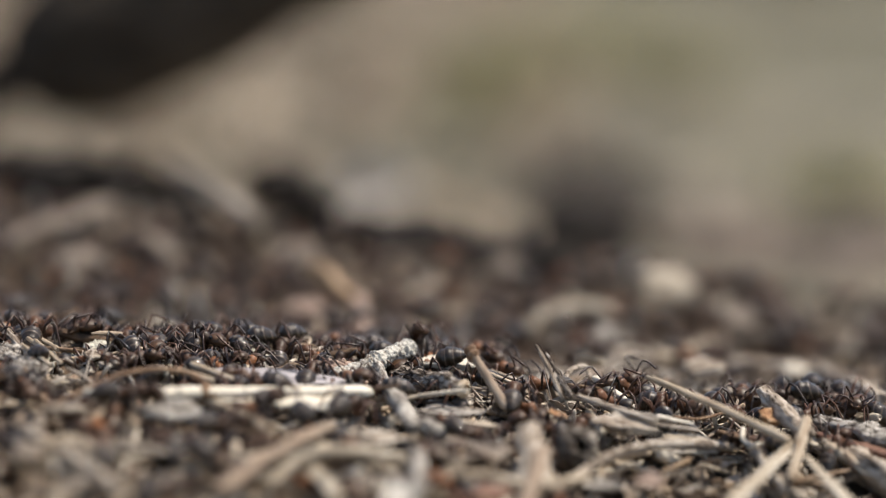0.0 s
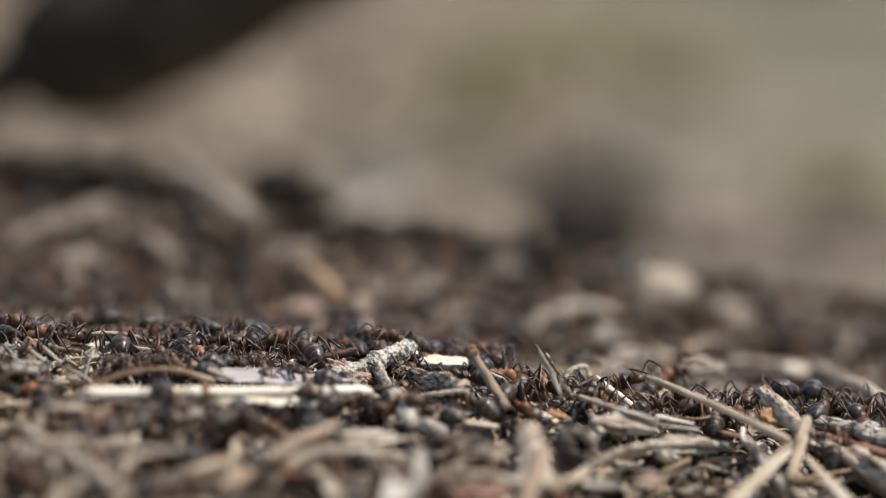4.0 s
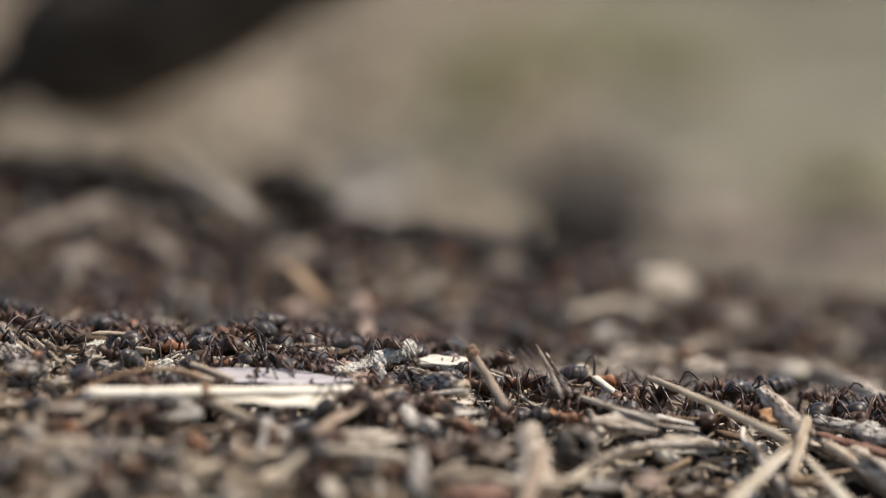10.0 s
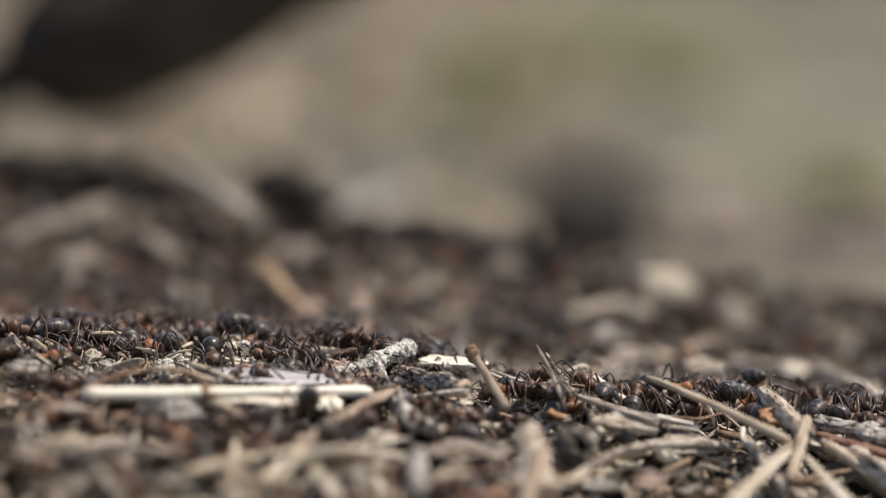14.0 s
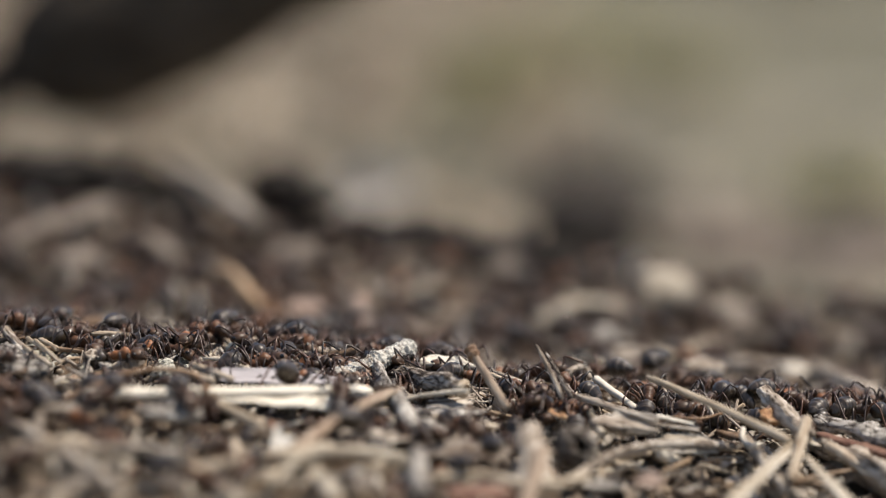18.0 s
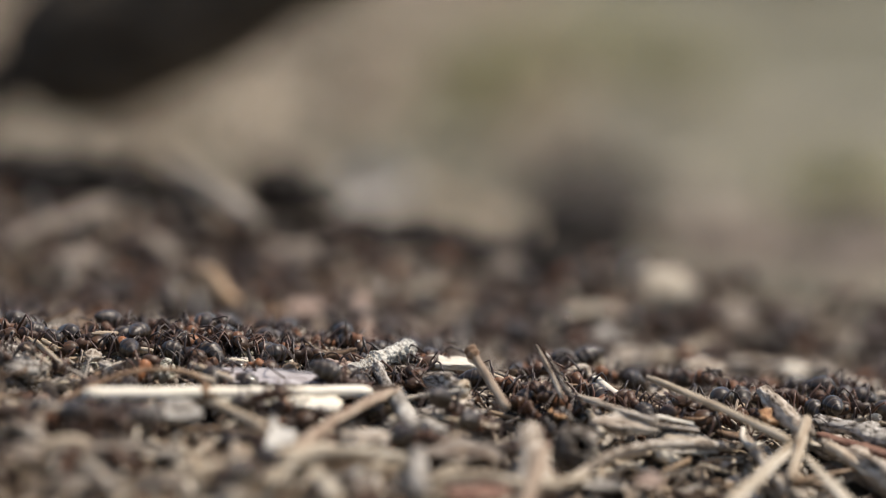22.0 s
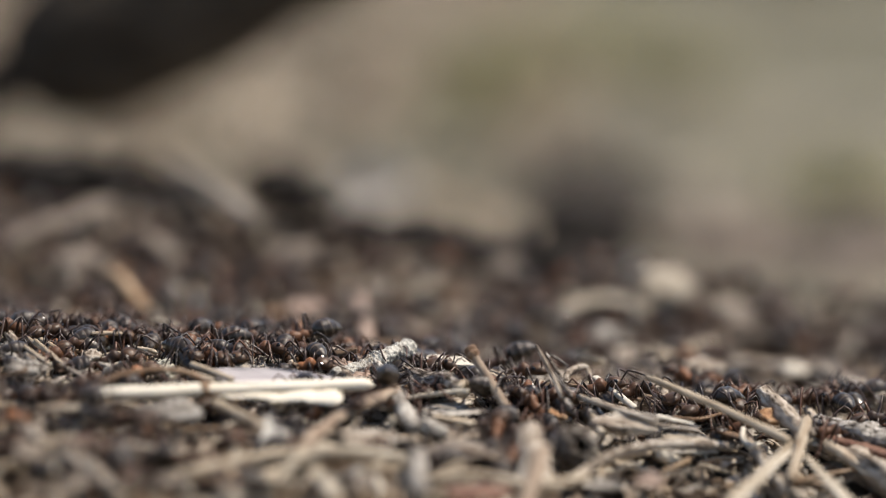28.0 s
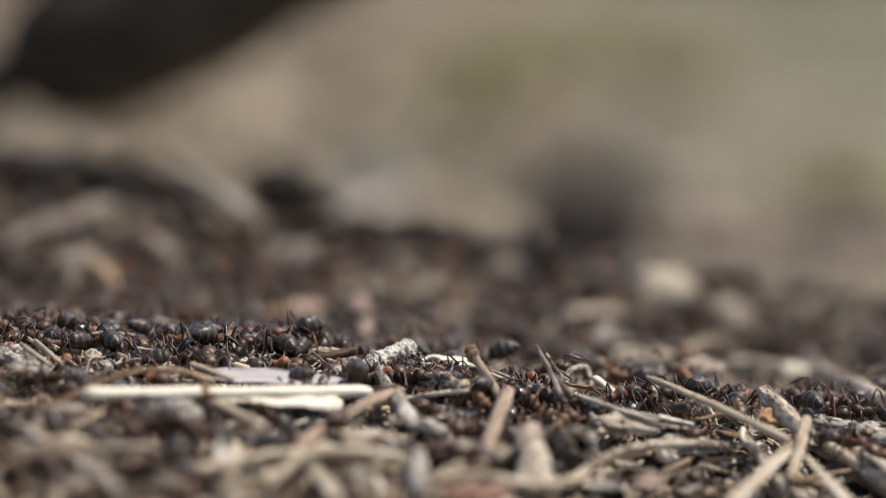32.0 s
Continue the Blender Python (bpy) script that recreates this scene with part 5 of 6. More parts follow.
    crawl(ANTS[3], [(0.0, -3.0, -10.9, 2.2), (1.0, -3.7, -10.9, 2.3), (2.0, -3.6, 16.5, -1.5), (3.0, -3.4, 14.6, -1.4), (4.0, -3.4, 15.4, -1.4), (6.0, -3.5, 17.5, -1.5), (8.0, -6.0, 16.2, -1.3), (10.0, -1.2, -12.0, 1.2), (11.0, -3.3, -13.2, 1.4), (15.5, -2.7, -12.8, 1.3), (17.5, -0.9, -11.6, 1.1), (19.0, -0.9, -10.4, 1.1), (21.0, -0.9, -4.0, 0.6), (30.0, -1.9, 8.2, -0.9), (32.0, -4.5, -10.9, 2.3)])
    crawl(ANTS[4], [(0.0, -0.9, -4.0, 0.6), (1.0, -0.2, -12.0, 1.1), (2.0, -0.9, -8.9, 1.0), (3.0, -0.8, -15.4, 1.1), (4.0, -0.8, -16.6, 1.0), (6.0, -0.5, -20.2, 0.8), (7.0, 0.5, -20.9, 0.7), (8.0, 1.5, -22.5, 0.5), (9.0, 2.1, -19.7, 0.6), (11.0, 2.2, -17.0, 0.8), (15.5, 2.1, -19.1, 0.7), (17.5, 1.8, -24.7, 0.3), (19.0, 5.1, -21.1, 0.3), (21.0, 5.6, -25.7, -0.1), (23.0, 5.6, -25.7, -0.1), (25.0, 5.6, -25.7, -0.1), (28.0, 4.6, -25.5, -0.0), (30.0, 1.5, -24.9, 0.3), (32.0, 1.3, -29.3, -0.1)])
    crawl(ANTS[5], [(0.0, -20.9, 17.7, 0.0), (2.0, -19.4, -12.6, 2.8), (3.0, -18.4, -14.0, 2.7), (4.0, -18.3, -11.2, 2.7), (6.0, -19.0, 14.5, 0.0), (7.0, -18.4, 0.3, 1.6), (8.0, -20.5, 16.7, 0.0), (9.0, -17.0, -7.5, 2.4), (10.0, -15.6, -12.4, 2.5), (11.0, -16.9, -13.2, 2.6), (16.0, -18.0, -16.8, 2.6), (18.0, -21.0, -25.6, 2.3), (19.0, -20.8, -25.5, 2.2), (21.0, -18.8, -17.3, 2.6), (23.0, -18.2, -17.0, 2.6), (24.0, -18.2, -17.3, 2.6), (25.0, -18.4, -18.5, 2.5), (28.0, -18.6, -16.8, 2.6), (30.0, -19.3, -9.9, 2.7), (32.0, -19.7, -11.0, 2.8)])
    crawl(ANTS[6], [(0.0, 18.5, -23.0, -1.1), (2.0, 16.1, -24.3, -1.0), (3.0, 16.0, -20.8, -0.7), (4.0, 15.6, -23.4, -0.9), (6.0, 14.3, -30.3, -1.4), (7.0, 13.5, -29.3, -1.2), (8.0, 12.5, -30.3, -1.2), (10.0, 13.2, -29.2, -1.2), (12.0, 15.6, -26.0, -1.1), (13.0, 15.0, -22.4, -0.7), (15.5, 14.4, -22.6, -0.7), (17.5, 12.6, -23.2, -0.6), (19.0, 12.9, -23.1, -0.6), (21.0, 13.8, -22.8, -0.7), (23.0, 14.4, -22.6, -0.7), (25.0, 16.2, -21.9, -0.8), (26.0, 16.2, -22.5, -0.8), (28.0, 16.1, -24.3, -1.0), (30.0, 17.7, -26.0, -1.3), (32.0, 17.9, -27.0, -1.4)])
    crawl(ANTS[7], [(0.0, 42.6, -20.8, -3.1), (2.0, 42.6, -23.1, -3.3), (3.0, 43.9, -23.8, -3.4), (9.0, 44.1, -23.7, -3.5), (11.0, 44.8, -23.5, -3.5), (15.0, 45.0, -22.8, -3.5), (17.0, 45.4, -20.5, -3.3), (18.0, 45.1, -20.6, -3.3), (19.0, 45.8, -20.4, -3.4), (20.0, 43.5, -17.4, -3.0), (21.0, 43.0, -15.1, -2.8), (22.0, 42.7, -15.2, -2.8), (22.3, 42.6, -15.5, -2.8), (24.3, 42.4, -16.4, -2.8), (25.3, 42.5, -16.5, -2.8), (27.3, 42.7, -16.7, -2.9), (29.5, 42.9, -16.9, -2.9), (30.0, 42.3, -17.3, -2.9), (32.0, 40.7, -18.7, -2.8)])
    crawl(ANTS[8], [(0.0, 31.3, -18.8, -2.0), (2.0, 31.0, -21.4, -2.1), (3.0, 31.6, -21.1, -2.1), (4.0, 31.5, -22.1, -2.2), (6.0, 31.2, -24.8, -2.4), (8.0, 32.9, -15.4, -1.9), (9.0, 32.6, -18.3, -2.0), (10.0, 32.3, -16.5, -1.9), (11.0, 32.6, -18.4, -2.1), (11.9, 32.6, -18.7, -2.1), (13.9, 32.7, -19.4, -2.1), (15.4, 33.0, -19.2, -2.1), (17.4, 33.8, -18.7, -2.2), (19.0, 33.5, -19.1, -2.2), (21.0, 32.7, -20.2, -2.2), (22.7, 32.0, -20.2, -2.1), (24.7, 30.1, -20.2, -1.9), (25.2, 30.3, -20.1, -2.0), (27.2, 31.0, -19.7, -2.0), (28.4, 30.7, -19.9, -2.0), (30.4, 29.6, -20.3, -1.9), (32.0, 28.9, -20.8, -1.9)])
    crawl(ANTS[9], [(0.0, 22.5, -27.7, -1.8), (2.0, 22.5, -24.4, -1.6), (3.0, 23.2, -26.4, -1.8), (6.0, 22.3, -27.2, -1.8), (8.0, 19.8, -29.6, -1.8), (9.0, 19.9, -28.3, -1.7), (11.0, 20.2, -24.0, -1.3), (15.5, 20.5, -24.2, -1.4), (17.5, 21.6, -24.7, -1.5), (19.0, 21.0, -25.5, -1.5), (21.0, 19.3, -27.7, -1.6), (23.0, 19.3, -27.7, -1.6), (25.0, 19.3, -27.7, -1.6), (26.0, 19.5, -26.8, -1.5), (28.0, 19.9, -24.2, -1.3), (29.0, 20.8, -27.6, -1.7), (30.0, 21.1, -27.1, -1.7), (32.0, 20.1, -25.2, -1.4)])
    crawl(ANTS[10], [(0.0, -26.1, -27.7, 2.5), (1.0, -26.1, -28.0, 2.5), (2.0, -25.9, -28.7, 2.4), (3.0, -25.7, -28.3, 2.4), (9.0, -27.1, -24.8, 2.9), (11.0, -31.7, -11.6, 3.9), (13.0, -31.7, -8.5, 3.8), (16.0, -30.9, -12.3, 3.9), (18.0, -29.2, -18.9, 3.5), (19.0, -30.0, -18.6, 3.6), (21.0, -32.5, -17.4, 3.9), (23.0, -30.0, -12.8, 3.8), (25.0, -31.9, -17.2, 3.8), (26.0, -32.1, -17.7, 3.8), (28.0, -32.5, -19.4, 3.8), (29.0, -31.7, -19.5, 3.7), (30.0, -31.9, -22.6, 3.5), (32.0, -31.3, -22.9, 3.4)])
    crawl(ANTS[11], [(0.0, -16.8, -20.6, 2.3), (2.0, -16.5, -14.8, 2.5), (3.0, -13.4, -17.8, 2.1), (5.0, -13.6, -19.7, 2.0), (7.0, -14.4, -24.6, 1.7), (8.0, -14.5, -24.7, 1.8), (9.0, -14.5, -24.7, 1.8), (10.0, -14.6, -25.4, 1.7), (12.0, -17.1, -25.2, 1.9), (13.0, -18.4, -22.5, 2.3), (14.0, -18.1, -21.5, 2.3), (15.5, -19.0, -20.4, 2.5), (17.5, -21.8, -17.1, 2.9), (19.0, -20.7, -15.2, 2.9), (20.0, -21.5, -20.0, 2.7), (21.0, -23.1, -21.8, 2.7), (23.0, -23.4, -21.9, 2.8), (25.0, -24.3, -22.2, 2.8), (26.0, -24.0, -22.5, 2.8), (28.0, -23.3, -23.1, 2.7), (29.0, -24.4, -24.2, 2.7), (30.0, -24.4, -25.7, 2.6), (31.0, -24.7, -26.5, 2.5), (32.0, -24.3, -27.1, 2.4)])
    crawl(ANTS[12], [(0.0, 37.9, -26.9, -3.2), (2.0, 39.3, -25.4, -3.1), (3.0, 39.9, -25.2, -3.2), (4.0, 39.9, -24.5, -3.1), (6.0, 40.0, -22.4, -3.0), (7.0, 39.1, -23.8, -3.0), (8.0, 40.9, -22.6, -3.1), (17.0, 40.9, -22.3, -3.1), (19.0, 41.1, -21.3, -3.0), (20.0, 40.8, -21.4, -3.0), (21.0, 40.6, -20.3, -2.9), (23.0, 39.8, -21.8, -2.9), (25.0, 41.5, -18.7, -2.9), (30.0, 40.5, -19.1, -2.8), (32.0, 37.7, -20.4, -2.6)])
    crawl(ANTS[13], [(0.0, 10.3, -24.1, -0.4), (2.0, 7.9, -24.9, -0.3), (3.0, 9.2, -22.1, -0.2), (6.0, 9.6, -23.1, -0.3), (8.0, 10.8, -26.2, -0.7), (9.0, 9.8, -26.0, -0.5), (11.0, 6.7, -25.3, -0.2), (13.0, 6.7, -27.6, -0.4), (15.0, 6.5, -27.9, -0.4), (17.0, 6.1, -28.9, -0.5), (17.5, 6.7, -27.6, -0.4), (18.0, 7.2, -26.5, -0.4), (19.0, 7.0, -27.5, -0.4), (20.0, 6.6, -27.4, -0.4), (21.0, 7.8, -27.2, -0.5), (22.0, 9.3, -27.1, -0.6), (23.0, 9.3, -26.7, -0.6), (24.0, 9.5, -26.4, -0.6), (25.0, 8.1, -27.1, -0.5), (28.0, 8.1, -26.5, -0.4), (30.0, 7.9, -24.9, -0.3), (32.0, 8.3, -25.9, -0.4)])
    crawl(ANTS[14], [(0.0, -42.9, -20.0, 4.6), (2.0, -42.7, -18.9, 4.7), (3.0, -44.6, -19.8, 4.8), (6.0, -44.8, -19.5, 4.9), (8.0, -45.4, -18.7, 5.0), (9.0, -45.3, -18.3, 5.0), (11.0, -45.1, -17.0, 5.0), (13.0, -44.2, -22.3, 4.6), (15.5, -44.3, -21.3, 4.7), (17.5, -44.6, -18.3, 4.9), (19.0, -44.6, -19.8, 4.8), (20.0, -45.2, -20.5, 4.8), (21.0, -45.3, -22.6, 4.7), (22.0, -45.4, -21.9, 4.7), (23.0, -45.2, -20.6, 4.8), (25.0, -44.5, -16.8, 5.0), (26.0, -44.6, -18.0, 4.9), (28.0, -44.9, -21.3, 4.7), (29.0, -44.5, -21.5, 4.7), (30.0, -45.0, -22.6, 4.7), (31.0, -45.8, -22.8, 4.7), (32.0, -45.6, -22.9, 4.7)])
    crawl(ANTS[15], [(0.0, -30.5, -19.0, 3.6), (2.0, -30.3, -17.9, 3.6), (3.0, -27.1, -18.0, 3.3), (6.0, -28.7, -17.2, 3.5), (8.0, -33.9, -14.6, 4.1), (9.0, -35.7, -12.6, 4.3), (10.0, -36.5, -10.9, 4.3), (11.0, -38.5, -1.5, 3.6), (12.0, -37.5, -11.7, 4.4), (13.0, -37.6, -13.1, 4.5), (14.0, -35.5, -15.9, 4.2), (15.5, -35.6, -18.3, 4.1), (17.5, -36.0, -24.7, 3.7), (19.0, -35.8, -24.5, 3.7), (21.0, -35.5, -24.0, 3.7), (23.0, -38.9, -24.1, 4.0), (25.0, -37.8, -23.7, 3.9), (28.0, -38.1, -24.1, 3.9), (30.0, -39.0, -25.4, 3.9), (32.0, -40.0, -24.7, 4.0)])
    crawl(ANTS[16], [(0.0, -30.5, -28.3, 2.9), (2.0, -31.9, -29.7, 2.8), (9.0, -32.8, -28.6, 3.0), (11.0, -35.6, -25.3, 3.6), (13.0, -35.9, -20.8, 4.0), (14.0, -36.4, -21.9, 3.9), (15.5, -36.6, -21.3, 4.0), (17.5, -37.0, -19.3, 4.2), (19.0, -38.8, -22.8, 4.1), (21.0, -43.6, -22.1, 4.6), (23.0, -42.1, -24.1, 4.3), (25.0, -41.7, -21.3, 4.5), (26.0, -41.5, -21.2, 4.4), (28.0, -41.0, -21.0, 4.4), (30.0, -42.1, -24.1, 4.3), (32.0, -42.8, -23.4, 4.4)])
    crawl(ANTS[17], [(0.0, -9.3, -18.6, 1.7), (2.0, -10.4, -18.0, 1.8), (3.0, -10.4, -16.6, 1.9), (6.0, -10.6, -15.9, 2.0), (8.0, -11.1, -13.7, 2.1), (9.0, -9.8, -13.9, 2.0), (11.0, -5.6, -14.5, 1.6), (12.0, -5.9, -15.1, 1.6), (16.0, -4.1, -15.5, 1.4), (18.0, 1.4, -16.5, 0.9), (19.0, 1.0, -17.5, 0.9), (20.0, -0.5, -17.6, 1.0), (21.0, -1.1, -19.2, 0.9), (28.0, -0.9, -20.8, 0.8), (30.0, -0.2, -25.5, 0.4), (32.0, -0.2, -24.3, 0.5)])
    crawl(ANTS[18], [(0.0, -5.0, -15.8, 1.5), (2.0, -5.6, -17.4, 1.4), (3.0, -5.7, -14.4, 1.6), (4.0, -6.1, -16.2, 1.6), (6.0, -7.3, -20.8, 1.4), (8.0, -11.3, -24.7, 1.5), (11.0, -11.3, -23.5, 1.5), (13.0, -11.2, -19.7, 1.8), (14.0, -12.9, -20.2, 1.9), (15.5, -12.8, -18.5, 2.0), (17.5, -12.4, -12.5, 2.2), (19.0, -13.7, 0.6, 1.1), (21.0, -12.9, -14.7, 2.2), (23.0, -13.1, -14.7, 2.2), (25.0, -13.5, -15.0, 2.3), (28.0, -13.7, -11.7, 2.3), (30.0, -15.5, 17.7, -0.5), (32.0, -15.2, 12.6, -0.2)])
    crawl(ANTS[19], [(0.0, -4.1, -21.8, 1.0), (2.0, -4.1, -20.8, 1.1), (7.0, -4.4, -23.1, 1.0), (9.0, -5.4, -29.4, 0.5), (11.0, -5.5, -29.7, 0.5), (13.0, -6.1, -30.7, 0.4), (13.6, -6.5, -30.9, 0.4), (15.6, -7.8, -31.4, 0.5), (17.6, -8.9, -31.6, 0.6), (18.9, -9.4, -31.5, 0.6), (20.9, -10.8, -31.2, 0.8), (22.6, -11.1, -31.6, 0.8), (24.6, -12.2, -32.6, 0.8), (26.4, -12.5, -32.7, 0.8), (28.4, -13.4, -32.9, 0.8), (29.4, -13.4, -33.0, 0.8), (31.4, -13.5, -33.1, 0.8), (32.0, -13.5, -34.0, 0.7)])
    crawl(ANTS[20], [(0.0, 2.3, -22.7, 0.4), (2.0, 2.1, -22.2, 0.4), (7.0, 1.6, -22.0, 0.5), (9.0, 0.0, -21.1, 0.7), (10.0, -0.1, -21.2, 0.7), (11.0, -2.2, -21.6, 0.9), (12.0, -2.9, -21.1, 1.0), (13.0, -2.6, -22.1, 0.9), (14.0, -2.4, -21.3, 0.9), (15.5, -3.1, -20.9, 1.0), (17.5, -5.0, -19.9, 1.2), (19.0, -7.3, -20.8, 1.4), (21.0, -5.0, -17.2, 1.4), (28.0, -5.0, -18.5, 1.3), (30.0, -4.9, -22.4, 1.1), (32.0, -5.8, -23.9, 1.0)])
    crawl(ANTS[21], [(0.0, 26.9, -26.3, -2.1), (2.0, 26.3, -27.5, -2.2), (7.0, 27.0, -25.6, -2.1), (9.0, 29.5, -19.5, -1.8), (11.0, 29.5, -19.6, -1.8), (12.0, 29.3, -18.9, -1.8), (13.0, 29.5, -19.2, -1.8), (14.0, 29.0, -19.4, -1.8), (21.0, 29.5, -19.6, -1.8), (23.0, 30.9, -20.2, -2.0), (28.0, 30.9, -20.8, -2.0), (30.0, 30.9, -22.6, -2.2), (32.0, 30.9, -22.6, -2.2)])
    crawl(ANTS[22], [(0.0, 3.8, -10.9, 1.6), (2.0, 3.2, -10.9, 1.6), (3.0, 4.2, -10.8, 1.5), (9.0, 1.7, -10.8, 1.8), (11.0, -6.3, 15.9, -1.2), (12.0, -6.1, 12.7, -1.0), (13.0, -7.0, 15.3, -1.1), (14.0, -7.9, 13.4, -0.9), (19.0, -9.5, 0.4, 0.8), (21.0, -14.7, -15.5, 2.4), (23.0, -16.1, -12.6, 2.5), (25.0, -16.1, -12.6, 2.5), (26.0, -16.0, -11.5, 2.5), (28.0, -16.1, -6.3, 2.2), (30.0, -18.7, 9.1, 0.5), (32.0, -16.3, -12.8, 2.5)])
    crawl(ANTS[23], [(0.0, -36.4, -17.9, 4.2), (1.0, -36.6, -18.3, 4.2), (3.0, -37.3, -19.5, 4.2), (4.0, -37.7, -22.0, 4.0), (6.0, -39.1, -28.9, 3.6), (8.0, -42.9, -19.1, 4.7), (9.0, -42.3, -21.5, 4.5), (11.0, -41.7, -21.3, 4.5), (12.0, -42.2, -24.0, 4.3), (14.0, -43.6, -31.3, 3.7), (15.0, -43.5, -31.8, 3.7), (17.0, -43.1, -33.1, 3.5), (18.0, -43.0, -33.3, 3.4), (19.0, -44.0, -32.1, 3.7), (20.0, -44.2, -30.9, 3.8), (21.3, -44.4, -31.0, 3.8), (23.3, -44.8, -31.5, 3.8), (24.0, -44.8, -31.6, 3.8), (26.0, -44.6, -31.9, 3.8), (28.0, -45.9, -32.7, 3.8), (29.9, -46.3, -32.8, 3.8), (31.9, -47.6, -33.1, 3.9), (32.0, -47.7, -32.9, 3.9)])
    crawl(ANTS[24], [(0.0, -21.8, -8.0, 2.8), (0.4, -22.0, -5.5, 2.6), (1.0, -22.0, -5.2, 2.6), (3.0, -22.2, -4.4, 2.5), (4.0, -22.4, -4.9, 2.6), (6.0, -23.0, -6.1, 2.8), (7.0, -23.1, -4.6, 2.6), (8.0, -22.2, -12.2, 3.1), (9.0, -23.1, -13.8, 3.2), (11.0, -23.0, -16.2, 3.1), (12.0, -23.6, -13.5, 3.2), (13.0, -24.2, -13.4, 3.3), (14.0, -24.9, -14.2, 3.3), (15.5, -24.7, -14.0, 3.3), (17.5, -24.2, -13.4, 3.3), (19.0, -24.4, -13.5, 3.3), (21.0, -25.0, -13.9, 3.3), (22.0, -26.4, -10.3, 3.4), (23.0, -27.5, -11.0, 3.5), (25.0, -23.2, -14.7, 3.1), (26.0, -23.2, -14.3, 3.2), (28.0, -23.3, -12.9, 3.2), (30.0, -24.2, -13.4, 3.3), (32.0, -24.5, -19.7, 3.0)])
    crawl(ANTS[25], [(0.0, -20.0, -26.8, 2.1), (0.9, -19.9, -26.1, 2.1), (3.0, -20.5, -25.7, 2.2), (4.0, -19.9, -25.5, 2.2), (6.0, -18.2, -24.9, 2.1), (8.0, -19.8, -19.1, 2.6), (9.0, -21.6, -22.5, 2.6), (11.0, -20.7, -7.8, 2.7), (15.5, -20.9, -3.2, 2.2), (17.5, -21.8, 15.6, 0.2), (19.0, -20.8, 8.5, 0.7), (21.0, -17.8, -13.7, 2.7), (23.0, -18.5, -14.9, 2.7), (25.0, -20.5, -18.0, 2.8), (26.0, -20.3, -18.3, 2.7), (28.0, -19.8, -19.1, 2.6), (30.0, -20.8, -22.2, 2.5), (32.0, -20.5, -18.0, 2.8)])
    crawl(ANTS[26], [(0.0, 5.2, -14.9, 0.6), (0.5, 5.3, -15.4, 0.6), (1.0, 5.5, -15.4, 0.5), (3.0, 5.8, -15.4, 0.5), (12.0, 6.9, -17.3, 0.3), (14.0, 10.1, -22.3, -0.3), (15.5, 10.2, -21.5, -0.2), (17.5, 10.5, -19.1, -0.1), (23.0, 9.8, -19.3, -0.0), (25.0, 7.8, -20.1, 0.1), (28.0, 8.5, -19.8, 0.0), (30.0, 10.8, -18.9, -0.1), (32.0, 11.2, -18.6, -0.1)])
    crawl(ANTS[27], [(0.0, 18.7, -20.6, -0.9), (1.0, 18.8, -20.6, -0.9), (3.0, 19.3, -20.8, -1.0), (9.0, 20.8, -22.1, -1.2), (11.0, 25.3, -25.7, -1.9), (19.0, 25.0, -26.8, -2.0), (21.0, 24.3, -30.2, -2.3), (22.0, 24.7, -28.0, -2.1), (23.0, 22.8, -27.6, -1.9), (25.0, 24.2, -24.9, -1.8), (26.0, 24.1, -25.5, -1.8), (28.0, 23.7, -27.3, -1.9), (30.0, 23.7, -30.4, -2.2), (32.0, 24.2, -30.1, -2.2)])
    crawl(ANTS[28], [(0.0, 42.7, -20.4, -3.1), (0.5, 42.5, -19.7, -3.0), (1.0, 42.7, -19.6, -3.0), (3.0, 43.2, -19.3, -3.1), (6.0, 41.7, -19.9, -3.0), (8.0, 37.5, -21.4, -2.7), (9.0, 39.6, -19.4, -2.7), (11.0, 39.7, -20.6, -2.8), (12.0, 39.4, -19.0, -2.7), (13.0, 39.4, -19.3, -2.7), (15.5, 38.9, -20.2, -2.7), (17.5, 37.3, -22.7, -2.8), (19.0, 37.5, -21.7, -2.7), (21.0, 37.9, -18.8, -2.5), (23.0, 36.1, -23.1, -2.7), (25.0, 37.9, -18.8, -2.5), (28.0, 37.8, -20.7, -2.7), (30.0, 37.5, -26.0, -3.0), (32.0, 40.3, -22.8, -3.0)])
    crawl(ANTS[29], [(0.0, -10.0, 18.8, -1.0), (0.6, -10.3, 17.7, -0.9), (1.0, -10.3, 18.1, -0.9), (3.0, -10.2, 19.4, -1.0), (4.0, -10.0, 17.3, -0.9), (6.0, -9.3, 4.0, 0.3), (8.0, -14.7, -15.5, 2.4), (9.0, -14.1, -15.2, 2.3), (11.0, -13.5, -15.0, 2.3), (12.0, -14.6, -13.7, 2.4), (15.5, -14.6, -13.3, 2.4), (17.5, -14.9, -11.9, 2.4), (19.0, -12.0, 7.3, 0.1), (21.0, -9.6, 12.2, -0.7), (23.0, -10.5, 10.7, -0.4), (25.0, -13.1, 3.1, 0.7), (26.0, -13.2, 3.0, 0.8), (28.0, -13.2, 2.6, 0.8), (29.0, -14.2, 10.9, -0.1), (30.0, -14.1, 10.8, -0.1), (31.0, -13.8, 13.2, -0.4), (32.0, -14.1, 9.0, 0.1)])
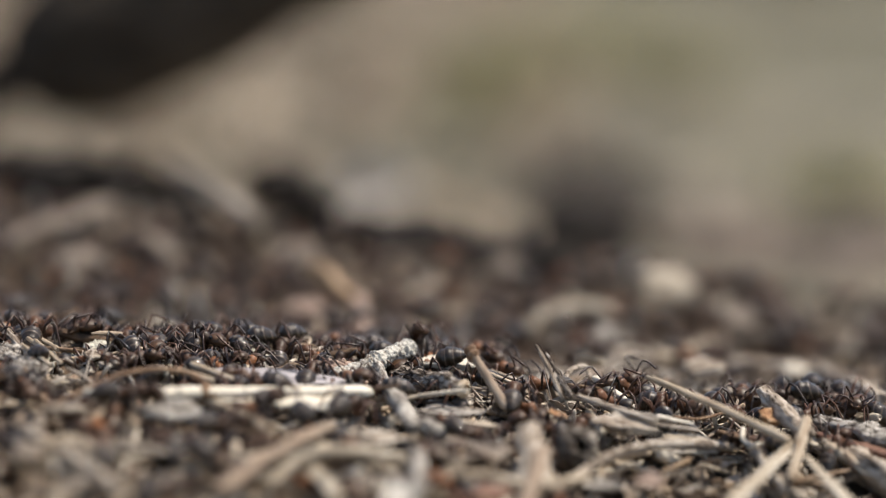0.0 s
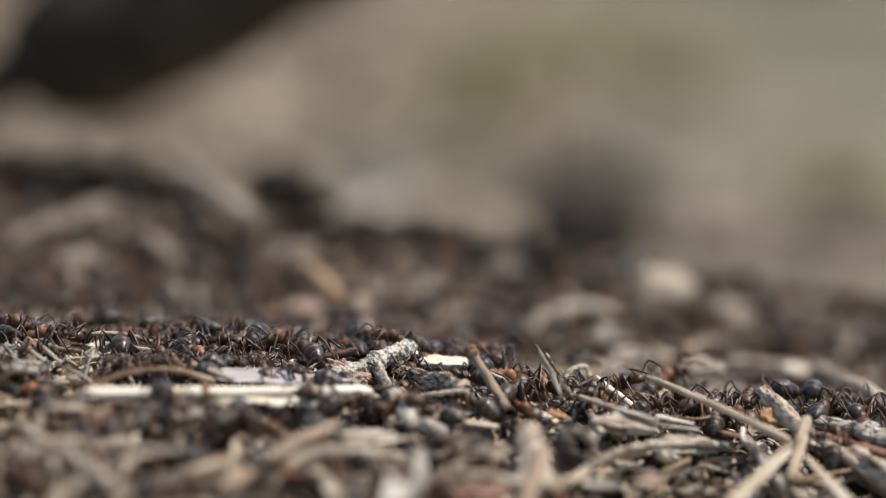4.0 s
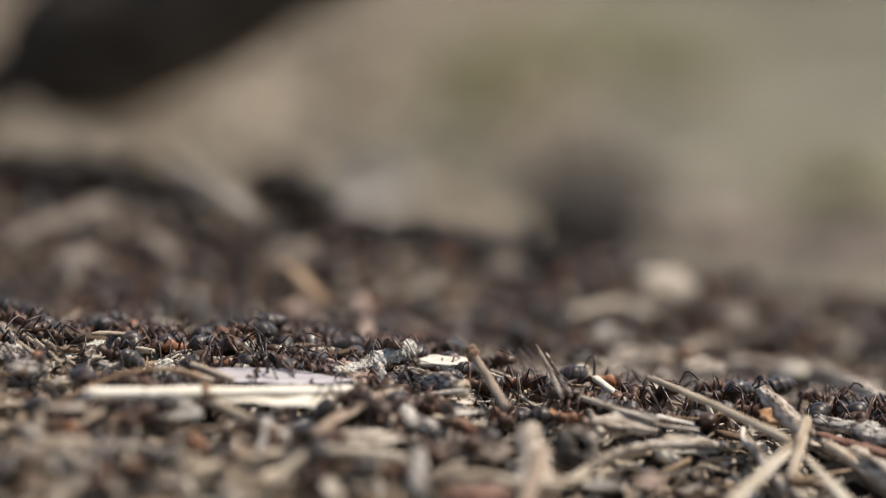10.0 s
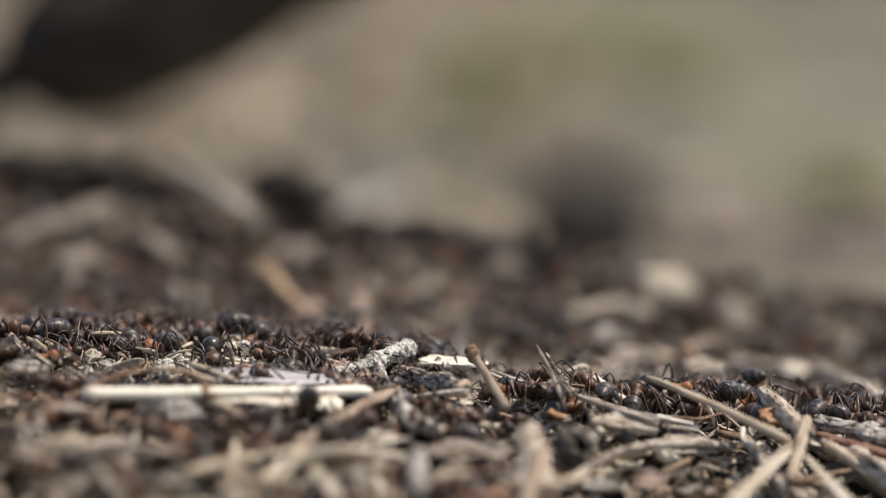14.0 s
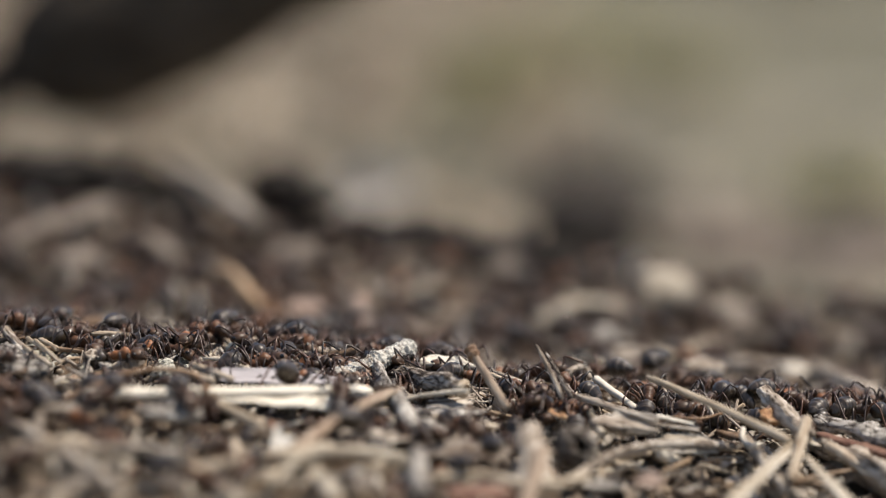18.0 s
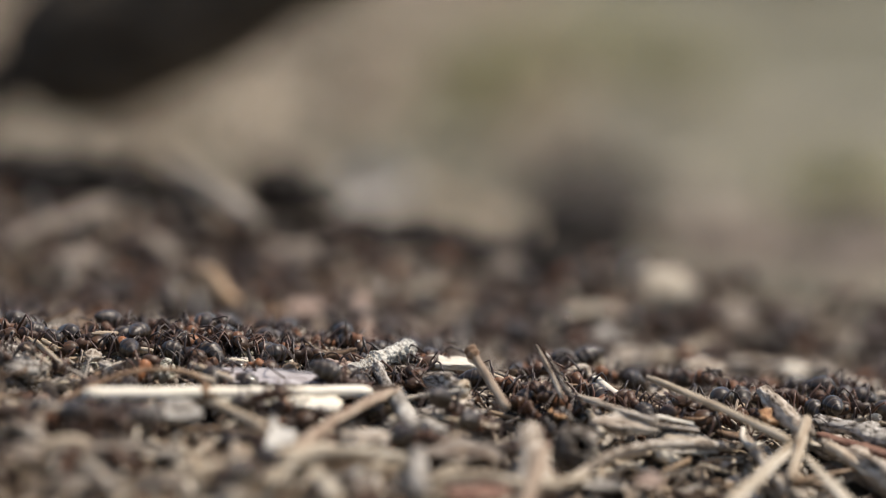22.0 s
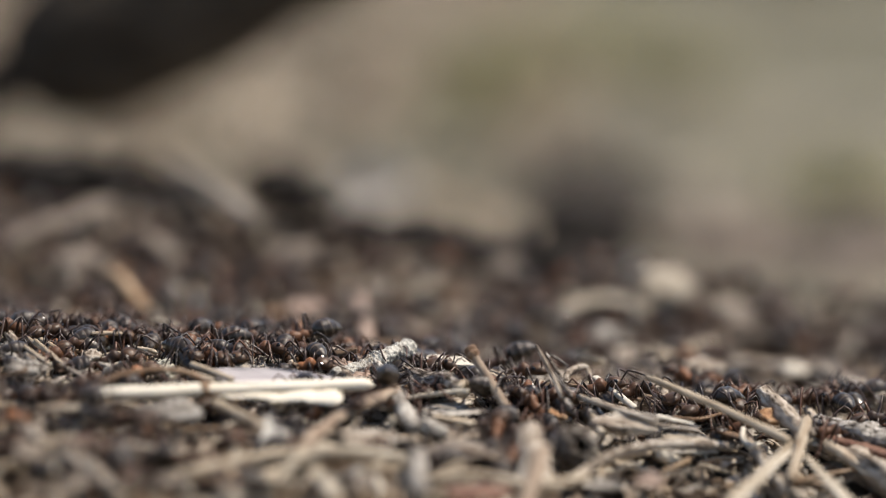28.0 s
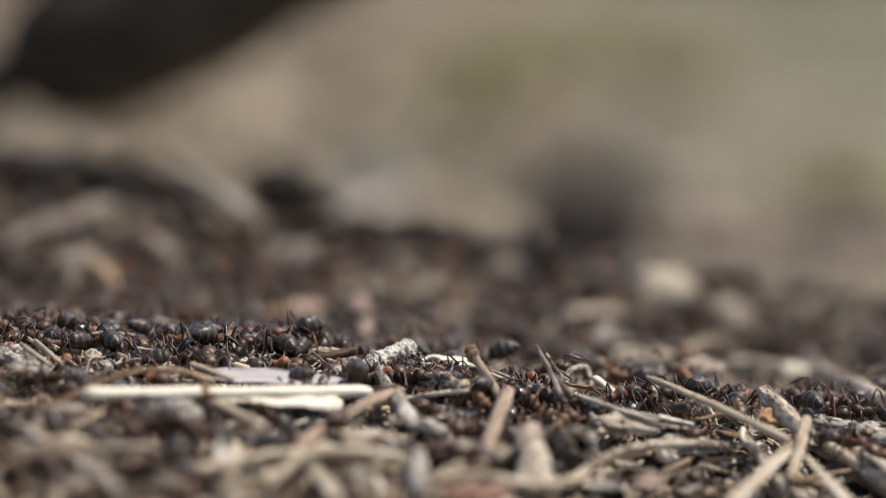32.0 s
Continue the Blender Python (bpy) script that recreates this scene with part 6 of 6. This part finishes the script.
    crawl(ANTS[30], [(0.0, 7.3, -29.2, -0.6), (0.5, 7.3, -28.3, -0.5), (1.0, 7.3, -28.3, -0.5), (3.0, 7.3, -28.5, -0.6), (4.0, 7.6, -28.1, -0.5), (6.0, 8.4, -27.0, -0.5), (8.0, 7.4, -23.9, -0.2), (9.0, 8.5, -25.8, -0.4), (10.0, 8.4, -25.4, -0.4), (11.0, 9.6, -26.6, -0.6), (12.0, 8.2, -26.5, -0.5), (13.0, 8.5, -25.8, -0.4), (14.0, 8.5, -27.7, -0.6), (23.0, 9.1, -28.4, -0.7), (25.0, 10.6, -30.5, -1.1), (28.0, 10.8, -29.9, -1.0), (30.0, 11.5, -28.1, -0.9), (32.0, 10.0, -29.5, -0.9)])
    crawl(ANTS[31], [(0.0, 35.5, -20.5, -2.4), (1.3, 35.0, -20.6, -2.4), (3.3, 33.5, -20.8, -2.3), (5.2, 32.7, -21.3, -2.2), (7.2, 30.5, -22.6, -2.1), (9.0, 29.8, -22.9, -2.1), (11.0, 27.5, -23.8, -2.0), (19.0, 27.5, -24.8, -2.0), (21.0, 27.5, -27.7, -2.3), (28.0, 26.9, -26.7, -2.2), (30.0, 25.2, -23.4, -1.7), (32.0, 24.3, -23.4, -1.6)])
    crawl(ANTS[32], [(0.0, -22.6, -21.1, 2.8), (0.7, -23.1, -21.0, 2.8), (1.3, -23.4, -21.1, 2.8), (3.3, -24.1, -21.3, 2.9), (5.4, -25.0, -22.5, 2.9), (7.2, -25.6, -22.7, 2.9), (9.2, -27.4, -23.2, 3.0), (11.0, -27.8, -23.1, 3.1), (13.0, -29.1, -22.8, 3.2), (13.5, -29.4, -23.2, 3.2), (15.5, -30.3, -24.4, 3.2), (16.0, -30.2, -24.3, 3.2), (18.0, -29.6, -23.9, 3.2), (19.0, -31.8, -27.4, 3.1), (20.0, -33.1, -26.3, 3.3), (21.0, -33.2, -25.6, 3.4), (23.0, -33.2, -23.2, 3.6), (25.0, -33.8, -20.8, 3.8), (26.0, -34.2, -20.7, 3.8), (28.0, -35.2, -20.5, 3.9), (29.0, -33.4, -22.7, 3.6), (30.0, -33.4, -19.3, 3.8), (32.0, -36.5, -21.0, 4.0)])
    crawl(ANTS[33], [(0.0, 51.0, -19.7, -3.8), (1.2, 51.0, -19.0, -3.7), (1.8, 51.0, -19.0, -3.7), (3.8, 51.2, -18.9, -3.8), (5.0, 50.6, -19.4, -3.7), (7.0, 48.8, -20.9, -3.7), (8.6, 48.2, -21.4, -3.6), (10.6, 46.3, -22.9, -3.6), (11.0, 46.0, -22.7, -3.5), (13.0, 45.2, -22.3, -3.4), (13.4, 45.0, -22.2, -3.4), (15.4, 44.7, -21.7, -3.4), (16.3, 44.2, -22.0, -3.3), (18.3, 43.0, -22.7, -3.3), (19.0, 43.1, -22.4, -3.3), (21.0, 43.4, -21.7, -3.2), (26.0, 43.6, -22.8, -3.3), (28.0, 44.1, -25.9, -3.6), (30.0, 42.6, -26.4, -3.5), (32.0, 43.7, -23.4, -3.4)])
    crawl(ANTS[34], [(0.0, -26.8, -19.3, 3.2), (0.3, -26.9, -19.5, 3.2), (1.5, -27.3, -19.8, 3.3), (3.5, -28.5, -20.5, 3.3), (5.6, -28.1, -20.7, 3.3), (6.7, -28.4, -20.9, 3.3), (8.7, -29.4, -21.5, 3.3), (9.1, -29.4, -21.7, 3.3), (11.1, -29.3, -22.4, 3.3), (12.4, -29.5, -22.6, 3.3), (14.4, -30.2, -23.1, 3.3), (15.0, -30.2, -23.2, 3.3), (17.0, -30.1, -23.5, 3.2), (18.7, -29.8, -23.4, 3.2), (20.7, -29.1, -23.1, 3.2), (21.0, -28.9, -22.7, 3.2), (23.0, -28.5, -21.6, 3.2), (25.0, -27.8, -22.3, 3.1), (26.0, -27.7, -22.3, 3.1), (28.0, -27.5, -22.2, 3.1), (30.0, -27.2, -19.4, 3.3), (32.0, -28.1, -24.9, 3.0)])
    crawl(ANTS[35], [(0.0, -11.0, 13.9, -0.7), (0.4, -11.0, 8.1, -0.1), (0.6, -11.1, 5.0, 0.3), (2.6, -11.2, -4.9, 1.6), (4.0, -11.6, -5.5, 1.7), (6.0, -12.8, -6.8, 1.9), (7.3, -13.4, -6.9, 2.0), (9.3, -15.1, -7.2, 2.2), (10.2, -14.9, -6.1, 2.0), (12.2, -14.6, -1.1, 1.4), (14.0, -15.0, -3.8, 1.8), (16.0, -16.4, -8.2, 2.4), (17.8, -17.0, -9.1, 2.5), (19.8, -19.0, -11.3, 2.8), (21.9, -19.2, -11.8, 2.8), (22.4, -19.3, -11.7, 2.8), (24.4, -19.8, -11.3, 2.8), (25.3, -20.1, -11.6, 2.9), (27.3, -21.0, -12.3, 3.0), (28.0, -21.2, -12.2, 3.0), (30.0, -21.6, -11.8, 3.0), (32.0, -22.8, -14.1, 3.1)])
    crawl(ANTS[36], [(0.0, 16.1, -28.4, -1.3), (0.5, 16.3, -28.3, -1.4), (1.2, 16.2, -28.4, -1.4), (3.2, 16.1, -28.7, -1.4), (4.5, 15.7, -28.9, -1.4), (6.5, 14.5, -29.5, -1.3), (7.0, 14.6, -29.5, -1.3), (9.0, 14.9, -29.8, -1.4), (9.6, 14.7, -29.7, -1.3), (11.6, 14.2, -29.4, -1.3), (13.1, 13.6, -29.8, -1.3), (15.1, 11.7, -31.0, -1.2), (16.1, 11.4, -31.3, -1.2), (18.1, 10.4, -32.2, -1.2), (19.7, 10.7, -32.0, -1.2), (21.7, 11.6, -31.3, -1.2), (23.4, 11.0, -31.5, -1.2), (25.4, 9.0, -32.0, -1.1), (25.6, 8.7, -32.0, -1.0), (27.6, 7.7, -32.0, -1.0), (28.0, 7.9, -31.8, -1.0), (30.0, 8.6, -31.1, -0.9), (32.0, 8.0, -31.8, -1.0)])
    crawl(CROSSERS[0], [(0.0, -29.2, -44.6, 2.3), (1.0, -27.6, -44.2, 2.2), (2.0, -26.6, -46.7, 1.4), (3.0, -26.6, -43.9, 2.2), (6.0, -25.5, -48.9, 0.8), (8.0, -32.8, -45.7, 2.5), (9.0, -27.4, -44.1, 2.2), (10.0, -28.2, -48.4, 1.2), (12.0, -28.9, -44.6, 2.3), (13.0, -30.6, -50.4, 1.0), (14.0, -27.5, -50.1, 0.7), (17.0, -31.6, -50.7, 1.1), (18.0, -25.3, -43.8, 2.0), (19.0, -23.9, -49.0, 0.5), (22.0, -30.6, -50.4, 1.0), (23.0, -33.0, -46.2, 2.4), (25.0, -29.2, -44.6, 2.3), (28.0, -33.0, -46.2, 2.4), (29.0, -25.0, -43.4, 2.1), (30.0, -25.7, -45.0, 1.8), (31.0, -26.6, -49.2, 0.8), (32.0, -28.0, -50.2, 0.7)], climb=9.0)
    crawl(CROSSERS[1], [(0.0, -15.5, -40.6, 1.6), (1.0, -14.2, -44.8, 0.3), (2.0, -8.0, -37.5, 1.4), (3.0, -10.7, -39.2, 1.3), (6.0, -13.1, -39.9, 1.5), (7.0, -14.8, -43.2, 0.8), (8.0, -17.6, -45.2, 0.6), (9.0, -15.9, -40.1, 1.8), (10.0, -9.6, -38.9, 1.3), (11.0, -7.8, -42.3, 0.1), (12.0, -9.9, -44.2, -0.1), (13.0, -12.0, -44.8, -0.0), (14.0, -8.8, -44.5, -0.3), (17.0, -8.5, -38.5, 1.2), (18.0, -10.7, -39.2, 1.3), (19.0, -10.2, -39.0, 1.3), (20.0, -9.4, -39.2, 1.2), (21.0, -9.9, -43.6, 0.0), (22.0, -16.8, -40.9, 1.7), (23.0, -15.2, -45.7, 0.2), (24.0, -7.4, -38.6, 1.1), (25.0, -7.9, -39.9, 0.8), (28.0, -7.8, -41.1, 0.4), (29.0, -12.0, -45.4, -0.2), (32.0, -9.9, -44.8, -0.3)], climb=9.0)
    crawl(CROSSERS[2], [(0.0, -20.3, -48.5, 0.1), (3.0, -19.3, -47.6, 0.2), (6.0, -21.4, -48.2, 0.4), (8.0, -12.0, -44.8, -0.0), (9.0, -8.5, -38.5, 1.2), (10.0, -6.8, -40.8, 0.4), (12.0, -14.1, -46.6, -0.2), (14.0, -19.3, -47.6, 0.2), (16.0, -20.1, -44.7, 1.1), (17.0, -20.4, -42.0, 1.8), (18.0, -32.3, -45.6, 2.5), (19.0, -33.7, -50.8, 1.4), (22.0, -31.5, -51.3, 1.0), (24.0, -32.8, -45.7, 2.5), (25.0, -33.4, -48.8, 1.8), (28.0, -29.5, -50.7, 0.8), (32.0, -25.4, -50.1, 0.4)], climb=9.0)
    crawl(LOOKOUTS[0], [(0.0, -2.9, -17.0, 3.8), (2.0, -2.5, -19.0, 3.0), (4.0, -5.6, -19.0, 3.7), (6.0, -9.3, -18.0, 4.2), (8.0, -6.7, -20.0, 3.6), (10.0, -5.7, -22.5, 3.3), (11.2, -5.6, -22.5, 3.3), (12.0, -6.1, -22.0, 3.6), (13.0, -8.0, -20.0, 4.0), (14.0, -8.6, -19.0, 3.6), (17.0, -11.0, -18.0, 3.2), (19.0, -16.9, -19.0, 3.0), (24.0, -18.7, -19.0, 3.0), (28.0, -20.4, -19.0, 3.7), (30.0, -21.3, -19.0, 3.8), (32.0, -21.9, -19.0, 3.7)], climb=4.0)
    crawl(LOOKOUTS[1], [(0.0, -21.6, -19.0, 3.6), (3.0, -22.8, -19.0, 3.6), (6.0, -18.7, -19.0, 4.1), (9.0, -20.4, -19.0, 3.7), (12.0, -21.6, -19.0, 3.7), (14.0, -21.1, -18.0, 3.4), (18.0, -15.7, -18.0, 3.3), (22.0, -10.4, -18.0, 3.3), (25.0, -11.0, -18.0, 3.2), (27.5, -14.3, -18.0, 3.8), (28.0, -14.7, -18.0, 4.0), (29.0, -15.5, -18.0, 4.0), (30.0, -16.0, -18.0, 4.3), (31.0, -16.0, -18.0, 4.4), (32.0, -16.3, -18.0, 4.3)], climb=4.0)
    for i, ant in enumerate(BELT):
        area = (-0.055, 0.05, -0.028, 0.022) if i < 34 else (-0.055, 0.0, -0.031, -0.011)
        crawl(ant, roam(100 + i, area, 0.004), i < 10)
    for i, ant in enumerate(CROWD):
        area = (-0.055, 0.012, -0.06, -0.03) if i < 52 else (0.008, 0.055, -0.034, -0.026) if i < 60 else (-0.075, 0.07, 0.012, 0.095)
        crawl(ant, roam(900 + i, area, 0.004), False)


motions()
